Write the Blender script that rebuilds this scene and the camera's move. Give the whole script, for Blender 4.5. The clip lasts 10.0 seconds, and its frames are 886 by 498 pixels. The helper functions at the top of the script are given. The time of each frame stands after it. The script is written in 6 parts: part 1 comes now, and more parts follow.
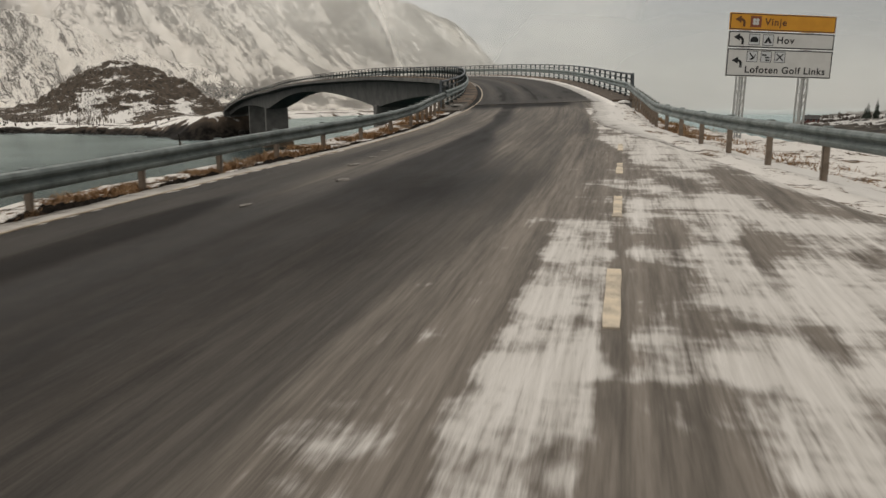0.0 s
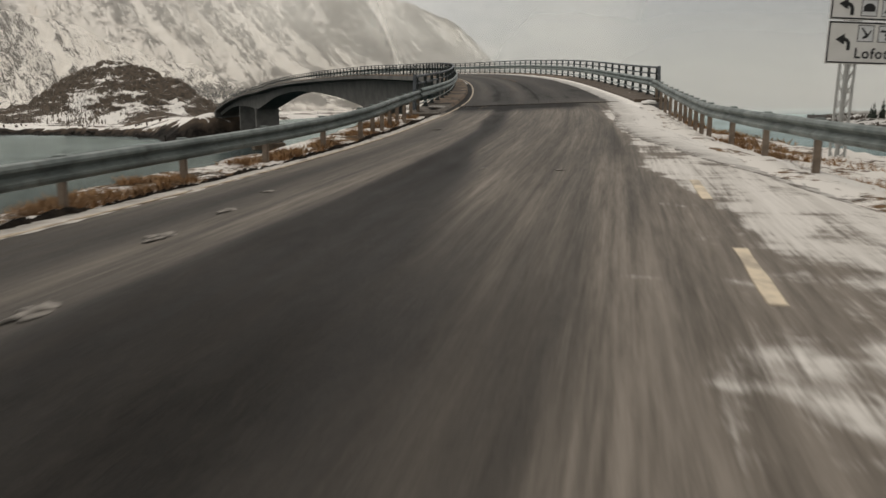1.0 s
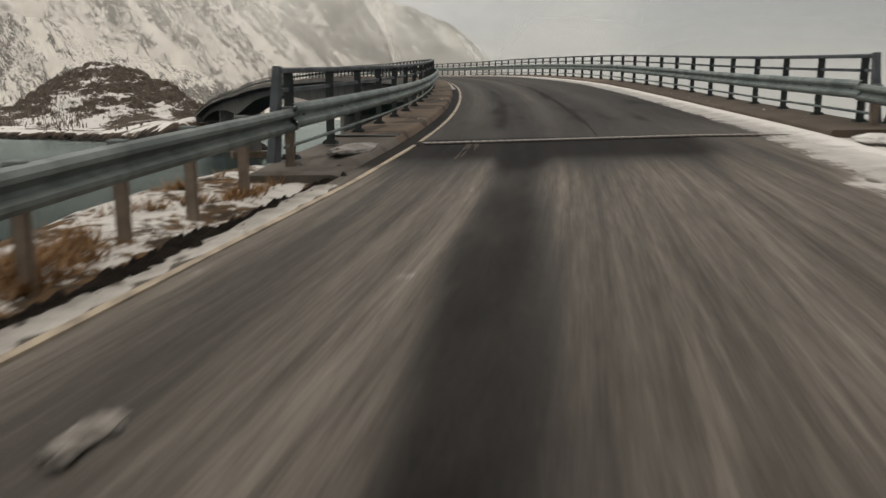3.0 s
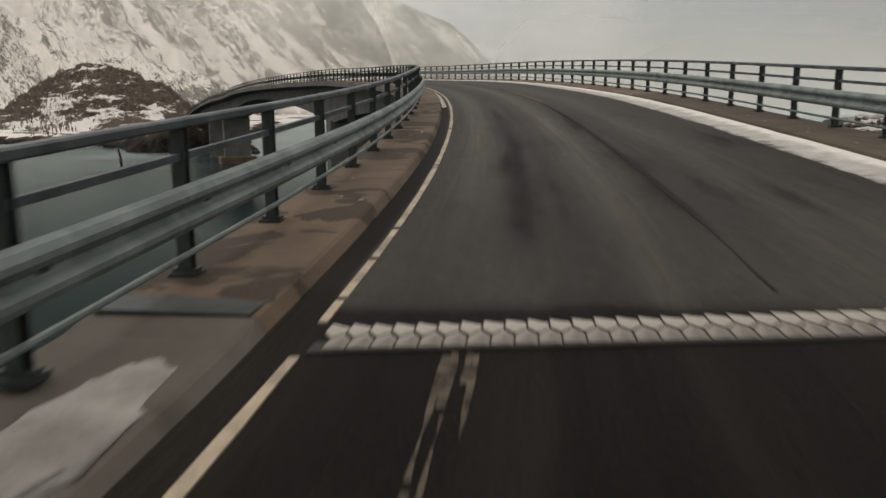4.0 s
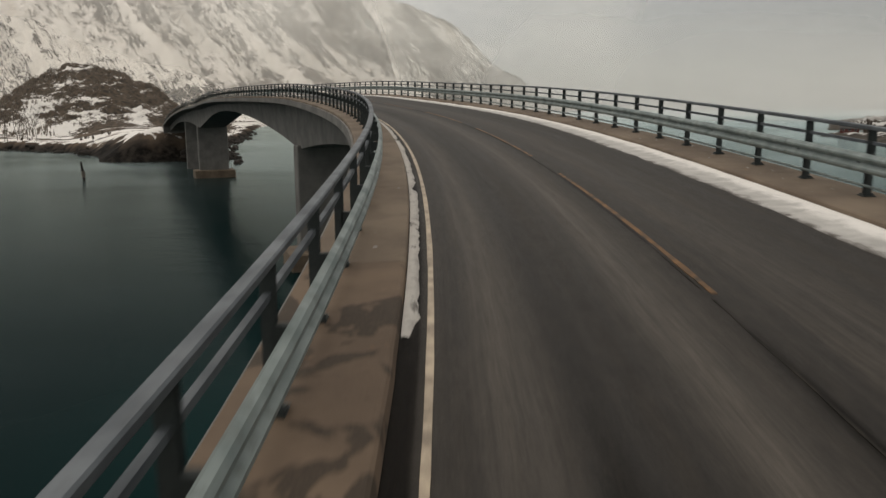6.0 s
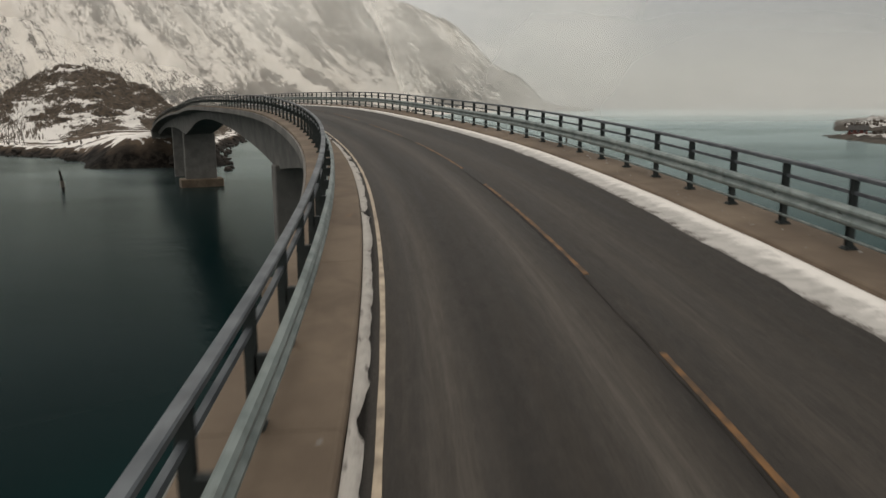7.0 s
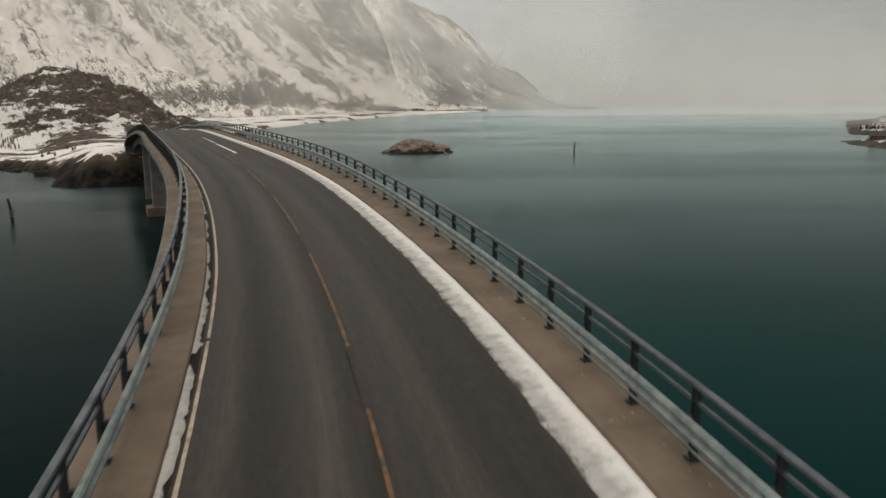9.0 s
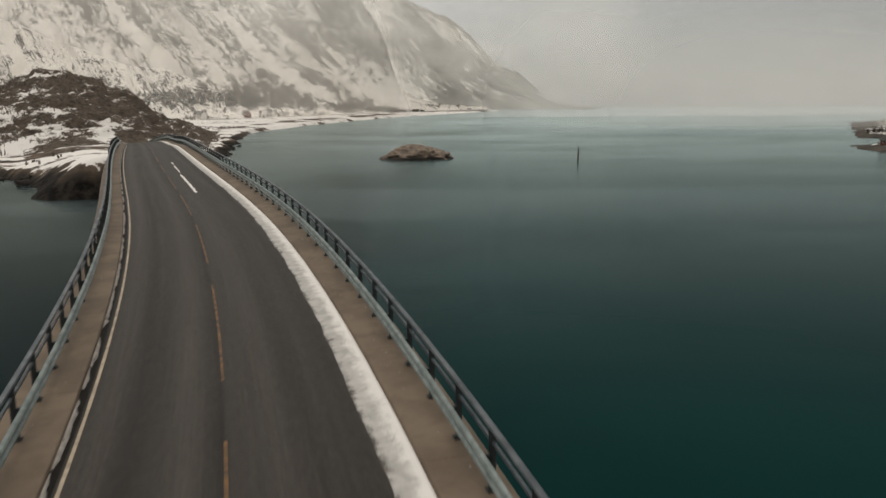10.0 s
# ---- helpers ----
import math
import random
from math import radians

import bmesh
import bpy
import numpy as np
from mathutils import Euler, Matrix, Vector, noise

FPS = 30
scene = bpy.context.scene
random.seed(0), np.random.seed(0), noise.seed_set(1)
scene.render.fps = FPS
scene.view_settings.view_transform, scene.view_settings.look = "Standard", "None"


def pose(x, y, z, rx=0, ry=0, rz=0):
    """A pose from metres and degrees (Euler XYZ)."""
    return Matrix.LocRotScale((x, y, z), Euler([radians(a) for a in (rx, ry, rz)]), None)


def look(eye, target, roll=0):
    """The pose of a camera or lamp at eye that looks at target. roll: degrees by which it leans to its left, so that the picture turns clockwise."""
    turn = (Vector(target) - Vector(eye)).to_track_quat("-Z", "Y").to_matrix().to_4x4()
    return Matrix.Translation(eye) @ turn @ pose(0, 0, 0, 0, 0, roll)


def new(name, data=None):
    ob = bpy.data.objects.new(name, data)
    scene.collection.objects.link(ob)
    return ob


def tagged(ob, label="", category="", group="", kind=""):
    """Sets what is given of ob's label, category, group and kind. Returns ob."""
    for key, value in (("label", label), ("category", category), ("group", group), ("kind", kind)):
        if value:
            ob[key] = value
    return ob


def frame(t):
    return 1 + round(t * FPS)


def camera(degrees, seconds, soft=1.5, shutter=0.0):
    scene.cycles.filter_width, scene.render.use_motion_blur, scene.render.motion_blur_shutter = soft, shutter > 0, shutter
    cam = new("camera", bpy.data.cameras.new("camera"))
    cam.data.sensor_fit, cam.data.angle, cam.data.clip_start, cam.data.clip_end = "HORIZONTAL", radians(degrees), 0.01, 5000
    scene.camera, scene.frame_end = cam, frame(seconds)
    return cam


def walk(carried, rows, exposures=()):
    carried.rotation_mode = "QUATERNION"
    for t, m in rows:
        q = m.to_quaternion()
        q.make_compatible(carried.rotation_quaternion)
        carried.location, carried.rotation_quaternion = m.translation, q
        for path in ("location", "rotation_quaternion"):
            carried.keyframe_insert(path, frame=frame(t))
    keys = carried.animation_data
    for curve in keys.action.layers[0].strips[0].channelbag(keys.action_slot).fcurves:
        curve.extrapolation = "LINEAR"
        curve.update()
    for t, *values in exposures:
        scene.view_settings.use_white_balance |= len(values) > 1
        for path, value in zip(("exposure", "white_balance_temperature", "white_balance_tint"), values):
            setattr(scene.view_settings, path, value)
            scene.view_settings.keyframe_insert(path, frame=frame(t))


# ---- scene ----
PATH = [
    (0, (0.009, -0.000, -0.153), (0.0087, 9.8229, -2.0244), -0.04),
    (0.5, (0.477, 3.443, -0.158), (0.4816, 13.2667, -2.0288), -0.03),
    (1, (0.929, 7.963, -0.072), (0.9276, 17.7868, -1.9432), -0.14),
    (1.5, (1.233, 12.088, -0.072), (1.2439, 21.9144, -1.9273), 0.08),
    (2, (1.505, 16.475, 0.015), (1.5228, 26.3042, -1.8257), 0.10),
    (2.5, (1.749, 21.083, 0.176), (1.7814, 30.9156, -1.6466), 0.34),
    (3.8, (2.493, 32.540, 1.239), (2.4784, 42.3718, -0.5883), -0.19),
    (4, (2.503, 34.241, 1.406), (2.5179, 44.0706, -0.4326), -0.16),
    (4.5, (2.632, 38.902, 1.918), (2.6544, 48.7314, 0.0802), -0.12),
    (5, (2.802, 43.540, 2.505), (2.8249, 53.3695, 0.6641), 0.03),
    (5.5, (2.884, 48.022, 3.143), (2.9022, 57.8491, 1.2916), -0.05),
    (6.8, (3.070, 60.246, 4.744), (3.1020, 70.0707, 2.8791), -0.13),
    (7, (3.134, 61.913, 5.036), (3.1569, 71.7372, 3.1671), -0.19),
    (7.5, (3.209, 66.753, 6.020), (3.2259, 76.5747, 4.1410), -0.22),
    (8, (3.290, 71.643, 7.045), (3.3011, 81.4622, 5.1545), -0.28),
    (8.5, (3.344, 76.524, 7.989), (3.3541, 86.3423, 6.0925), -0.28),
    (9, (3.426, 81.537, 8.976), (3.4338, 91.3538, 7.0733), -0.24),
    (9.5, (3.477, 86.410, 10.026), (3.4883, 96.2269, 8.1203), -0.23),
    (10, (3.492, 91.613, 10.956), (3.4998, 101.4297, 9.0516), -0.25),
]
cam = camera(61.6, 10.0, soft=1.5, shutter=0.3)
walk(cam, [(t, look(eye, target, roll)) for t, eye, target, roll in PATH])

# ---------------------------------------------------------------- light: an overcast, misty winter sky
world = bpy.data.worlds.new("overcast_sky")
scene.world = world
world.use_nodes = True
wn, wl = world.node_tree.nodes, world.node_tree.links
wn.clear()
w_out = wn.new("ShaderNodeOutputWorld")
w_bg = wn.new("ShaderNodeBackground")
w_sky = wn.new("ShaderNodeTexSky")
w_sky.sky_type, w_sky.sun_disc = "NISHITA", False
w_sky.sun_elevation, w_sky.sun_rotation = radians(54), radians(-42)
w_co = wn.new("ShaderNodeTexCoord")
w_sep = wn.new("ShaderNodeSeparateXYZ")
w_ramp = wn.new("ShaderNodeValToRGB")
w_ramp.color_ramp.elements[0].position, w_ramp.color_ramp.elements[0].color = 0.0, (0.182, 0.183, 0.178, 1)
w_ramp.color_ramp.elements[1].position, w_ramp.color_ramp.elements[1].color = 0.75, (0.62, 0.585, 0.53, 1)
mid = w_ramp.color_ramp.elements.new(0.16)
mid.color = (0.278, 0.271, 0.254, 1)
w_mix = wn.new("ShaderNodeMixRGB")
w_mix.inputs[0].default_value = 0.01
wl.new(w_co.outputs["Generated"], w_sep.inputs[0])
wl.new(w_sep.outputs[2], w_ramp.inputs[0])
wl.new(w_ramp.outputs[0], w_mix.inputs[1])
wl.new(w_sky.outputs[0], w_mix.inputs[2])
# the veiled sun brightens the mist round it
w_dot = wn.new("ShaderNodeVectorMath")
w_dot.operation = "DOT_PRODUCT"
w_dot.inputs[1].default_value = Vector((-0.40, 0.45, 0.82)).normalized()
wl.new(w_co.outputs["Generated"], w_dot.inputs[0])
w_glow = wn.new("ShaderNodeMapRange")
w_glow.interpolation_type = "SMOOTHSTEP"
for n, v in ((1, 0.12), (2, 1.0), (3, 1.0), (4, 1.78)):
    w_glow.inputs[n].default_value = v
wl.new(w_dot.outputs["Value"], w_glow.inputs[0])
w_mul = wn.new("ShaderNodeVectorMath")
w_mul.operation = "SCALE"
wl.new(w_mix.outputs[0], w_mul.inputs[0])
wl.new(w_glow.outputs[0], w_mul.inputs["Scale"])
wl.new(w_mul.outputs[0], w_bg.inputs[0])
w_bg.inputs[1].default_value = 1.0
wl.new(w_bg.outputs[0], w_out.inputs[0])

sun = new("sun", bpy.data.lights.new("sun", "SUN"))
sun.data.energy, sun.data.angle, sun.data.color = 0.42, radians(40), (1.0, 0.94, 0.86)
sun.matrix_world = look((-40, 45, 82), (0, 0, 0))

WATER_Z = -11.9


# ---------------------------------------------------------------- the road's line
KNOTS = [-75.0 + 20.0 * i for i in range(19)]
HEADING = [-14.0, -14.0, -13.5, -12.3, -4.75, 1.84, 9.09, 15.73, 20.3, 23.3, 23.1, 22.4, 22.35, 22.6, 25.0, 26.3, 24.5, 24.5, 28.0]
GRADE = [-3.4, -2.5, -1.62, -0.75, 0.42, 1.9, 3.09, 3.99, 4.82, 5.22, 5.44, 5.5, 5.29, 4.66, 4.27, 3.08, 1.28, -1.09, -3.9]


def spline(values, x):
    v = np.array(values)
    m = np.gradient(v, 20.0)
    i = np.clip(((np.asarray(x) + 75.0) // 20).astype(int), 0, len(v) - 2)
    u = (np.asarray(x) - (-75.0 + 20.0 * i)) / 20.0
    return ((2 * u**3 - 3 * u**2 + 1) * v[i] + (u**3 - 2 * u**2 + u) * 20 * m[i]
            + (-2 * u**3 + 3 * u**2) * v[i + 1] + (u**3 - u**2) * 20 * m[i + 1])


LINE_S = np.arange(-75, 285.01, 0.5)
LINE_T = np.radians(spline(HEADING, LINE_S))
LINE_Z = spline(GRADE, LINE_S)
LINE_X = np.cumsum(-np.sin(LINE_T)) * 0.5
LINE_Y = np.cumsum(np.cos(LINE_T)) * 0.5
LINE_X += 5.11 - np.interp(0, LINE_S, LINE_X)
LINE_Y += 39.27 - np.interp(0, LINE_S, LINE_Y)


def cross_fall(s, o):
    bank = np.interp(s, [-40, 0, 60, 140], [0.03, 0.028, 0.05, 0.05])
    return bank * (o if o < 1.5 else 1.5 + 0.3 * (o - 1.5))


def on_road(s, o=0.0, h=0.0):
    """The place s metres along the road, o metres to the right of its middle, h above its surface."""
    x, y, z, a = (float(np.interp(s, LINE_S, c)) for c in (LINE_X, LINE_Y, LINE_Z, LINE_T))
    return Vector((x + o * math.cos(a), y + o * math.sin(a), z + cross_fall(s, o) + h))


def road_turn(s):
    return float(np.interp(s, LINE_S, LINE_T))


def road_frame(s, o=0.0, h=0.0):
    """A pose on the road: x to the right, y along, z up."""
    return Matrix.Translation(on_road(s, o, h)) @ Matrix.Rotation(road_turn(s), 4, "Z")


def near_road(x, y):
    """Arc length and offset of a place in the plan."""
    d = (LINE_X - x) ** 2 + (LINE_Y - y) ** 2
    i = int(d.argmin())
    a = LINE_T[i]
    return float(LINE_S[i]), float((x - LINE_X[i]) * math.cos(a) + (y - LINE_Y[i]) * math.sin(a))


# ---------------------------------------------------------------- materials
class Nodes:
    """A node material under construction."""

    def __init__(self, name):
        self.m = bpy.data.materials.new(name)
        self.m.use_nodes = True
        self.n, self.l = self.m.node_tree.nodes, self.m.node_tree.links
        self.bsdf = self.n["Principled BSDF"]
        self.co = self.n.new("ShaderNodeTexCoord")

    def put(self, socket, value):
        if hasattr(value, "is_linked"):
            self.l.new(value, socket)
        else:
            socket.default_value = value

    def coords(self, kind="Object", scale=(1, 1, 1), turn=(0, 0, 0)):
        mp = self.n.new("ShaderNodeMapping")
        mp.inputs["Scale"].default_value = scale
        mp.inputs["Rotation"].default_value = turn
        self.l.new(self.co.outputs[kind], mp.inputs[0])
        return mp.outputs[0]

    def noise(self, at, scale, detail=4.0, rough=0.6, warp=0.0):
        t = self.n.new("ShaderNodeTexNoise")
        t.inputs["Scale"].default_value, t.inputs["Detail"].default_value = scale, detail
        t.inputs["Roughness"].default_value, t.inputs["Distortion"].default_value = rough, warp
        self.l.new(at, t.inputs["Vector"])
        return t.outputs["Fac"]

    def ramp(self, value, lo, hi, a=0.0, b=1.0):
        r = self.n.new("ShaderNodeMapRange")
        r.interpolation_type = "SMOOTHSTEP"
        for n, v in enumerate((value, lo, hi, a, b)):
            self.put(r.inputs[n], v)
        return r.outputs[0]

    def math(self, op, a, b=0.0):
        r = self.n.new("ShaderNodeMath")
        r.operation = op
        self.put(r.inputs[0], a)
        self.put(r.inputs[1], b)
        return r.outputs[0]

    def mix(self, f, a, b):
        r = self.n.new("ShaderNodeMixRGB")
        for n, v in enumerate((f, a, b)):
            self.put(r.inputs[n], (*v, 1) if isinstance(v, tuple) and len(v) == 3 else v)
        return r.outputs[0]

    def attr(self, name):
        a = self.n.new("ShaderNodeAttribute")
        a.attribute_name = name
        return a.outputs["Fac"]

    def up(self):
        g = self.n.new("ShaderNodeNewGeometry")
        s = self.n.new("ShaderNodeSeparateXYZ")
        self.l.new(g.outputs["Normal"], s.inputs[0])
        return s.outputs[2]

    def bump(self, height, strength=0.3, distance=0.02):
        b = self.n.new("ShaderNodeBump")
        b.inputs["Strength"].default_value, b.inputs["Distance"].default_value = strength, distance
        self.l.new(height, b.inputs["Height"])
        self.l.new(b.outputs[0], self.bsdf.inputs["Normal"])

    def done(self, color, rough=0.8, metal=0.0, spec=0.5):
        self.put(self.bsdf.inputs["Base Color"], (*color, 1) if isinstance(color, tuple) and len(color) == 3 else color)
        self.put(self.bsdf.inputs["Roughness"], rough)
        self.put(self.bsdf.inputs["Metallic"], metal)
        self.put(self.bsdf.inputs["Specular IOR Level"], spec)
        return self.m


def mat_asphalt():
    """Worn asphalt with frost and trodden snow; the attribute frost says how much lies there, damp where it is wet."""
    k = Nodes("frosted_asphalt")
    uv = k.coords("UV")
    grain = k.noise(uv, 90, 3, 0.7)
    stones = k.noise(k.coords("UV", (34, 20, 1)), 1.0, 4, 0.75)
    grit = k.noise(k.coords("UV", (24, 1.3, 1)), 1.0, 5, 0.72)
    wheel = k.noise(k.coords("UV", (1.1, 0.012, 1)), 1.0, 3, 0.5)
    streak = k.noise(k.coords("UV", (2.6, 0.12, 1)), 1.0, 7, 0.7)
    thin = k.noise(k.coords("UV", (9, 0.16, 1)), 1.0, 6, 0.66)
    patch = k.noise(k.coords("UV", (0.8, 0.9, 1), (0, 0, 0.5)), 1.0, 7, 0.68, 0.5)
    cross = k.noise(k.coords("UV", (0.7, 2.6, 1), (0, 0, -0.25)), 1.0, 6, 0.66, 0.4)
    bare = k.mix(k.ramp(wheel, 0.38, 0.62), (0.025, 0.0224, 0.0196), (0.037, 0.0330, 0.0286))
    bare = k.mix(k.ramp(streak, 0.42, 0.68, 0, 0.40), bare, (0.046, 0.0385, 0.031))
    bare = k.mix(k.ramp(thin, 0.5, 0.75, 0, 0.15), bare, (0.056, 0.047, 0.039))
    bare = k.mix(k.ramp(stones, 0.50, 0.70, 0, 0.36), bare, (0.085, 0.077, 0.066))
    bare = k.mix(k.ramp(stones, 0.48, 0.32, 0, 0.45), bare, (0.014, 0.0125, 0.011))
    mottle = k.noise(k.coords("UV", (7, 2.2, 1)), 1.0, 6, 0.75)
    bare = k.mix(k.ramp(mottle, 0.46, 0.68, 0, 0.35), bare, (0.062, 0.053, 0.044))
    bare = k.mix(k.ramp(mottle, 0.48, 0.30, 0, 0.40), bare, (0.014, 0.012, 0.010))
    wet = k.mix(k.ramp(stones, 0.40, 0.70), (0.0042, 0.0035, 0.0028), (0.0130, 0.0100, 0.0074))
    base = k.mix(k.math("MULTIPLY", k.attr("damp"), k.ramp(k.math("ADD", k.math("MULTIPLY", streak, 0.6), k.math("MULTIPLY", mottle, 0.4)), 0.36, 0.66, 1.12, 0.70)), bare, wet)
    cover = k.attr("frost")
    # a dusty grey-brown film first, then white snow where more lies
    lie = k.math("ADD", k.math("MULTIPLY", streak, 0.62), k.math("MULTIPLY", thin, 0.26))
    lie = k.math("ADD", lie, k.math("MULTIPLY", grit, 0.12))
    film = k.ramp(k.math("ADD", k.math("MULTIPLY", k.math("SUBTRACT", lie, 0.5), k.ramp(cover, 0.2, 0.6, 0.35, 1.7)), cover), -0.02, 0.92)
    film = k.math("MULTIPLY", film, k.ramp(k.attr("damp"), 0.3, 1.0, 1.0, 0.25))
    tone = k.math("ADD", k.math("MULTIPLY", thin, 0.36), k.math("ADD", k.math("MULTIPLY", streak, 0.34), k.math("MULTIPLY", grit, 0.30)))
    col = k.mix(k.math("MULTIPLY", film, 0.88), base, k.mix(k.ramp(tone, 0.30, 0.72), (0.088, 0.072, 0.057), (0.31, 0.27, 0.228)))
    lump = k.math("ADD", k.math("MULTIPLY", patch, 0.40), k.math("MULTIPLY", cross, 0.22))
    lump = k.math("ADD", lump, k.math("MULTIPLY", streak, 0.24))
    lump = k.math("ADD", lump, k.math("MULTIPLY", grit, 0.14))
    f = k.ramp(k.math("ADD", k.math("MULTIPLY", k.math("SUBTRACT", lump, 0.5), 2.3), cover), 0.79, 1.02)
    col = k.mix(k.math("MULTIPLY", f, 0.93), col, k.mix(k.ramp(tone, 0.3, 0.7), (0.47, 0.44, 0.40), (0.74, 0.705, 0.66)))
    k.bump(k.math("ADD", k.math("ADD", grain, k.math("ADD", grit, stones)), k.math("MULTIPLY", f, 1.2)), 0.5, 0.012)
    return k.done(col, k.ramp(f, 0, 1, k.ramp(streak, 0.3, 0.7, 0.66, 0.78), 0.9), 0, k.ramp(k.attr("damp"), 0.5, 1.0, 0.17, 0.07))


def mat_simple(name, a, b, scale, rough=0.8, metal=0.0, bump=0.2, dist=0.01, stretch=(1, 1, 1), kind="Object", spec=0.4, lo=0.35, hi=0.68):
    k = Nodes(name)
    at = k.coords(kind, stretch)
    big = k.noise(at, scale, 5, 0.62)
    fine = k.noise(at, scale * 14, 3, 0.6)
    col = k.mix(k.ramp(k.math("ADD", k.math("MULTIPLY", big, 0.8), k.math("MULTIPLY", fine, 0.2)), lo, hi), a, b)
    k.bump(k.math("ADD", big, fine), bump, dist)
    return k.done(col, rough, metal, spec)


def mat_concrete(name, light, dark, stain, damp=0.8, edge=0.06):
    k = Nodes(name)
    at = k.coords()
    big, mid_, fine = k.noise(at, 0.45, 5), k.noise(at, 0.95, 4, 0.5, 0.6), k.noise(at, 45, 3)
    run = k.noise(k.coords("Object", (2.5, 2.5, 0.15)), 1.0, 4)
    rust = k.noise(at, 2.1, 5, 0.7)
    col = k.mix(k.ramp(big, 0.35, 0.65), light, dark)
    col = k.mix(k.ramp(run, 0.52, 0.72, 0, 0.22), col, dark)
    col = k.mix(k.ramp(mid_, 0.50, 0.50 + edge, 0, damp), col, stain)
    col = k.mix(k.ramp(rust, 0.62, 0.74, 0, 0.5), col, (light[0] * 1.25, light[1] * 0.95, light[2] * 0.75))
    col = k.mix(k.ramp(fine, 0.4, 0.8, 0, 0.3), col, light)
    k.bump(k.math("ADD", mid_, fine), 0.3, 0.01)
    return k.done(col, 0.85, 0, 0.3)


def mat_steel(name, clean, dull, grime):
    """Weathered zinc: dull patches, dark streaks that run down, and specks of grime."""
    k = Nodes(name)
    at = k.coords()
    dull_f, speck = k.noise(at, 1.7, 5, 0.65), k.noise(at, 26, 4, 0.7)
    runs = k.noise(k.coords("Object", (5.5, 5.5, 0.6)), 1.0, 5, 0.7)
    col = k.mix(k.ramp(dull_f, 0.36, 0.66), clean, dull)
    col = k.mix(k.ramp(runs, 0.50, 0.72, 0, 0.55), col, grime)
    col = k.mix(k.ramp(speck, 0.55, 0.75, 0, 0.5), col, grime)
    k.bump(speck, 0.12, 0.004)
    return k.done(col, k.ramp(dull_f, 0.3, 0.7, 0.48, 0.66), 0.3, 0.4)


def mat_snowy(name, rock, rock2, snow, scale, amount, slope_lo, slope_hi, stretch=(1, 1, 1), turn=(0, 0, 0), bump=0.6, dist=1.0, kind="Object", soft=0.05):
    """Rock or heath with snow lying where it is less steep; the attribute snow adds drifts and gullies."""
    k = Nodes(name)
    at = k.coords("Object")
    streaks = k.coords(kind, stretch, turn)
    bands = k.noise(streaks, scale, 8, 0.66, 0.3)
    fine = k.noise(streaks, scale * 6, 6, 0.7)
    mott = k.noise(streaks, scale * 2.3, 5, 0.6)
    ground = k.mix(k.ramp(mott, 0.35, 0.65), rock, rock2)
    stones = k.mix(k.ramp(fine, 0.4, 0.65), (0.006, 0.0052, 0.0045), (0.032, 0.027, 0.022))
    ground = k.mix(k.attr("riprap"), ground, stones)
    lie = k.ramp(k.up(), slope_lo, slope_hi)
    f = k.math("ADD", k.math("MULTIPLY", bands, 1.3), k.math("MULTIPLY", fine, 0.9))
    f = k.math("SUBTRACT", f, 0.6)
    f = k.math("ADD", f, k.math("MULTIPLY", k.math("SUBTRACT", lie, 0.5), 0.35))
    f = k.math("ADD", f, k.math("MULTIPLY", k.attr("snow"), 0.45))
    f = k.ramp(f, 1 - amount - soft, 1 - amount + soft)
    col = k.mix(f, ground, snow)
    k.bump(k.math("ADD", k.math("MULTIPLY", bands, 0.6), k.math("MULTIPLY", fine, 0.4)), bump, dist)
    return k.done(col, 0.95, 0, 0.08)


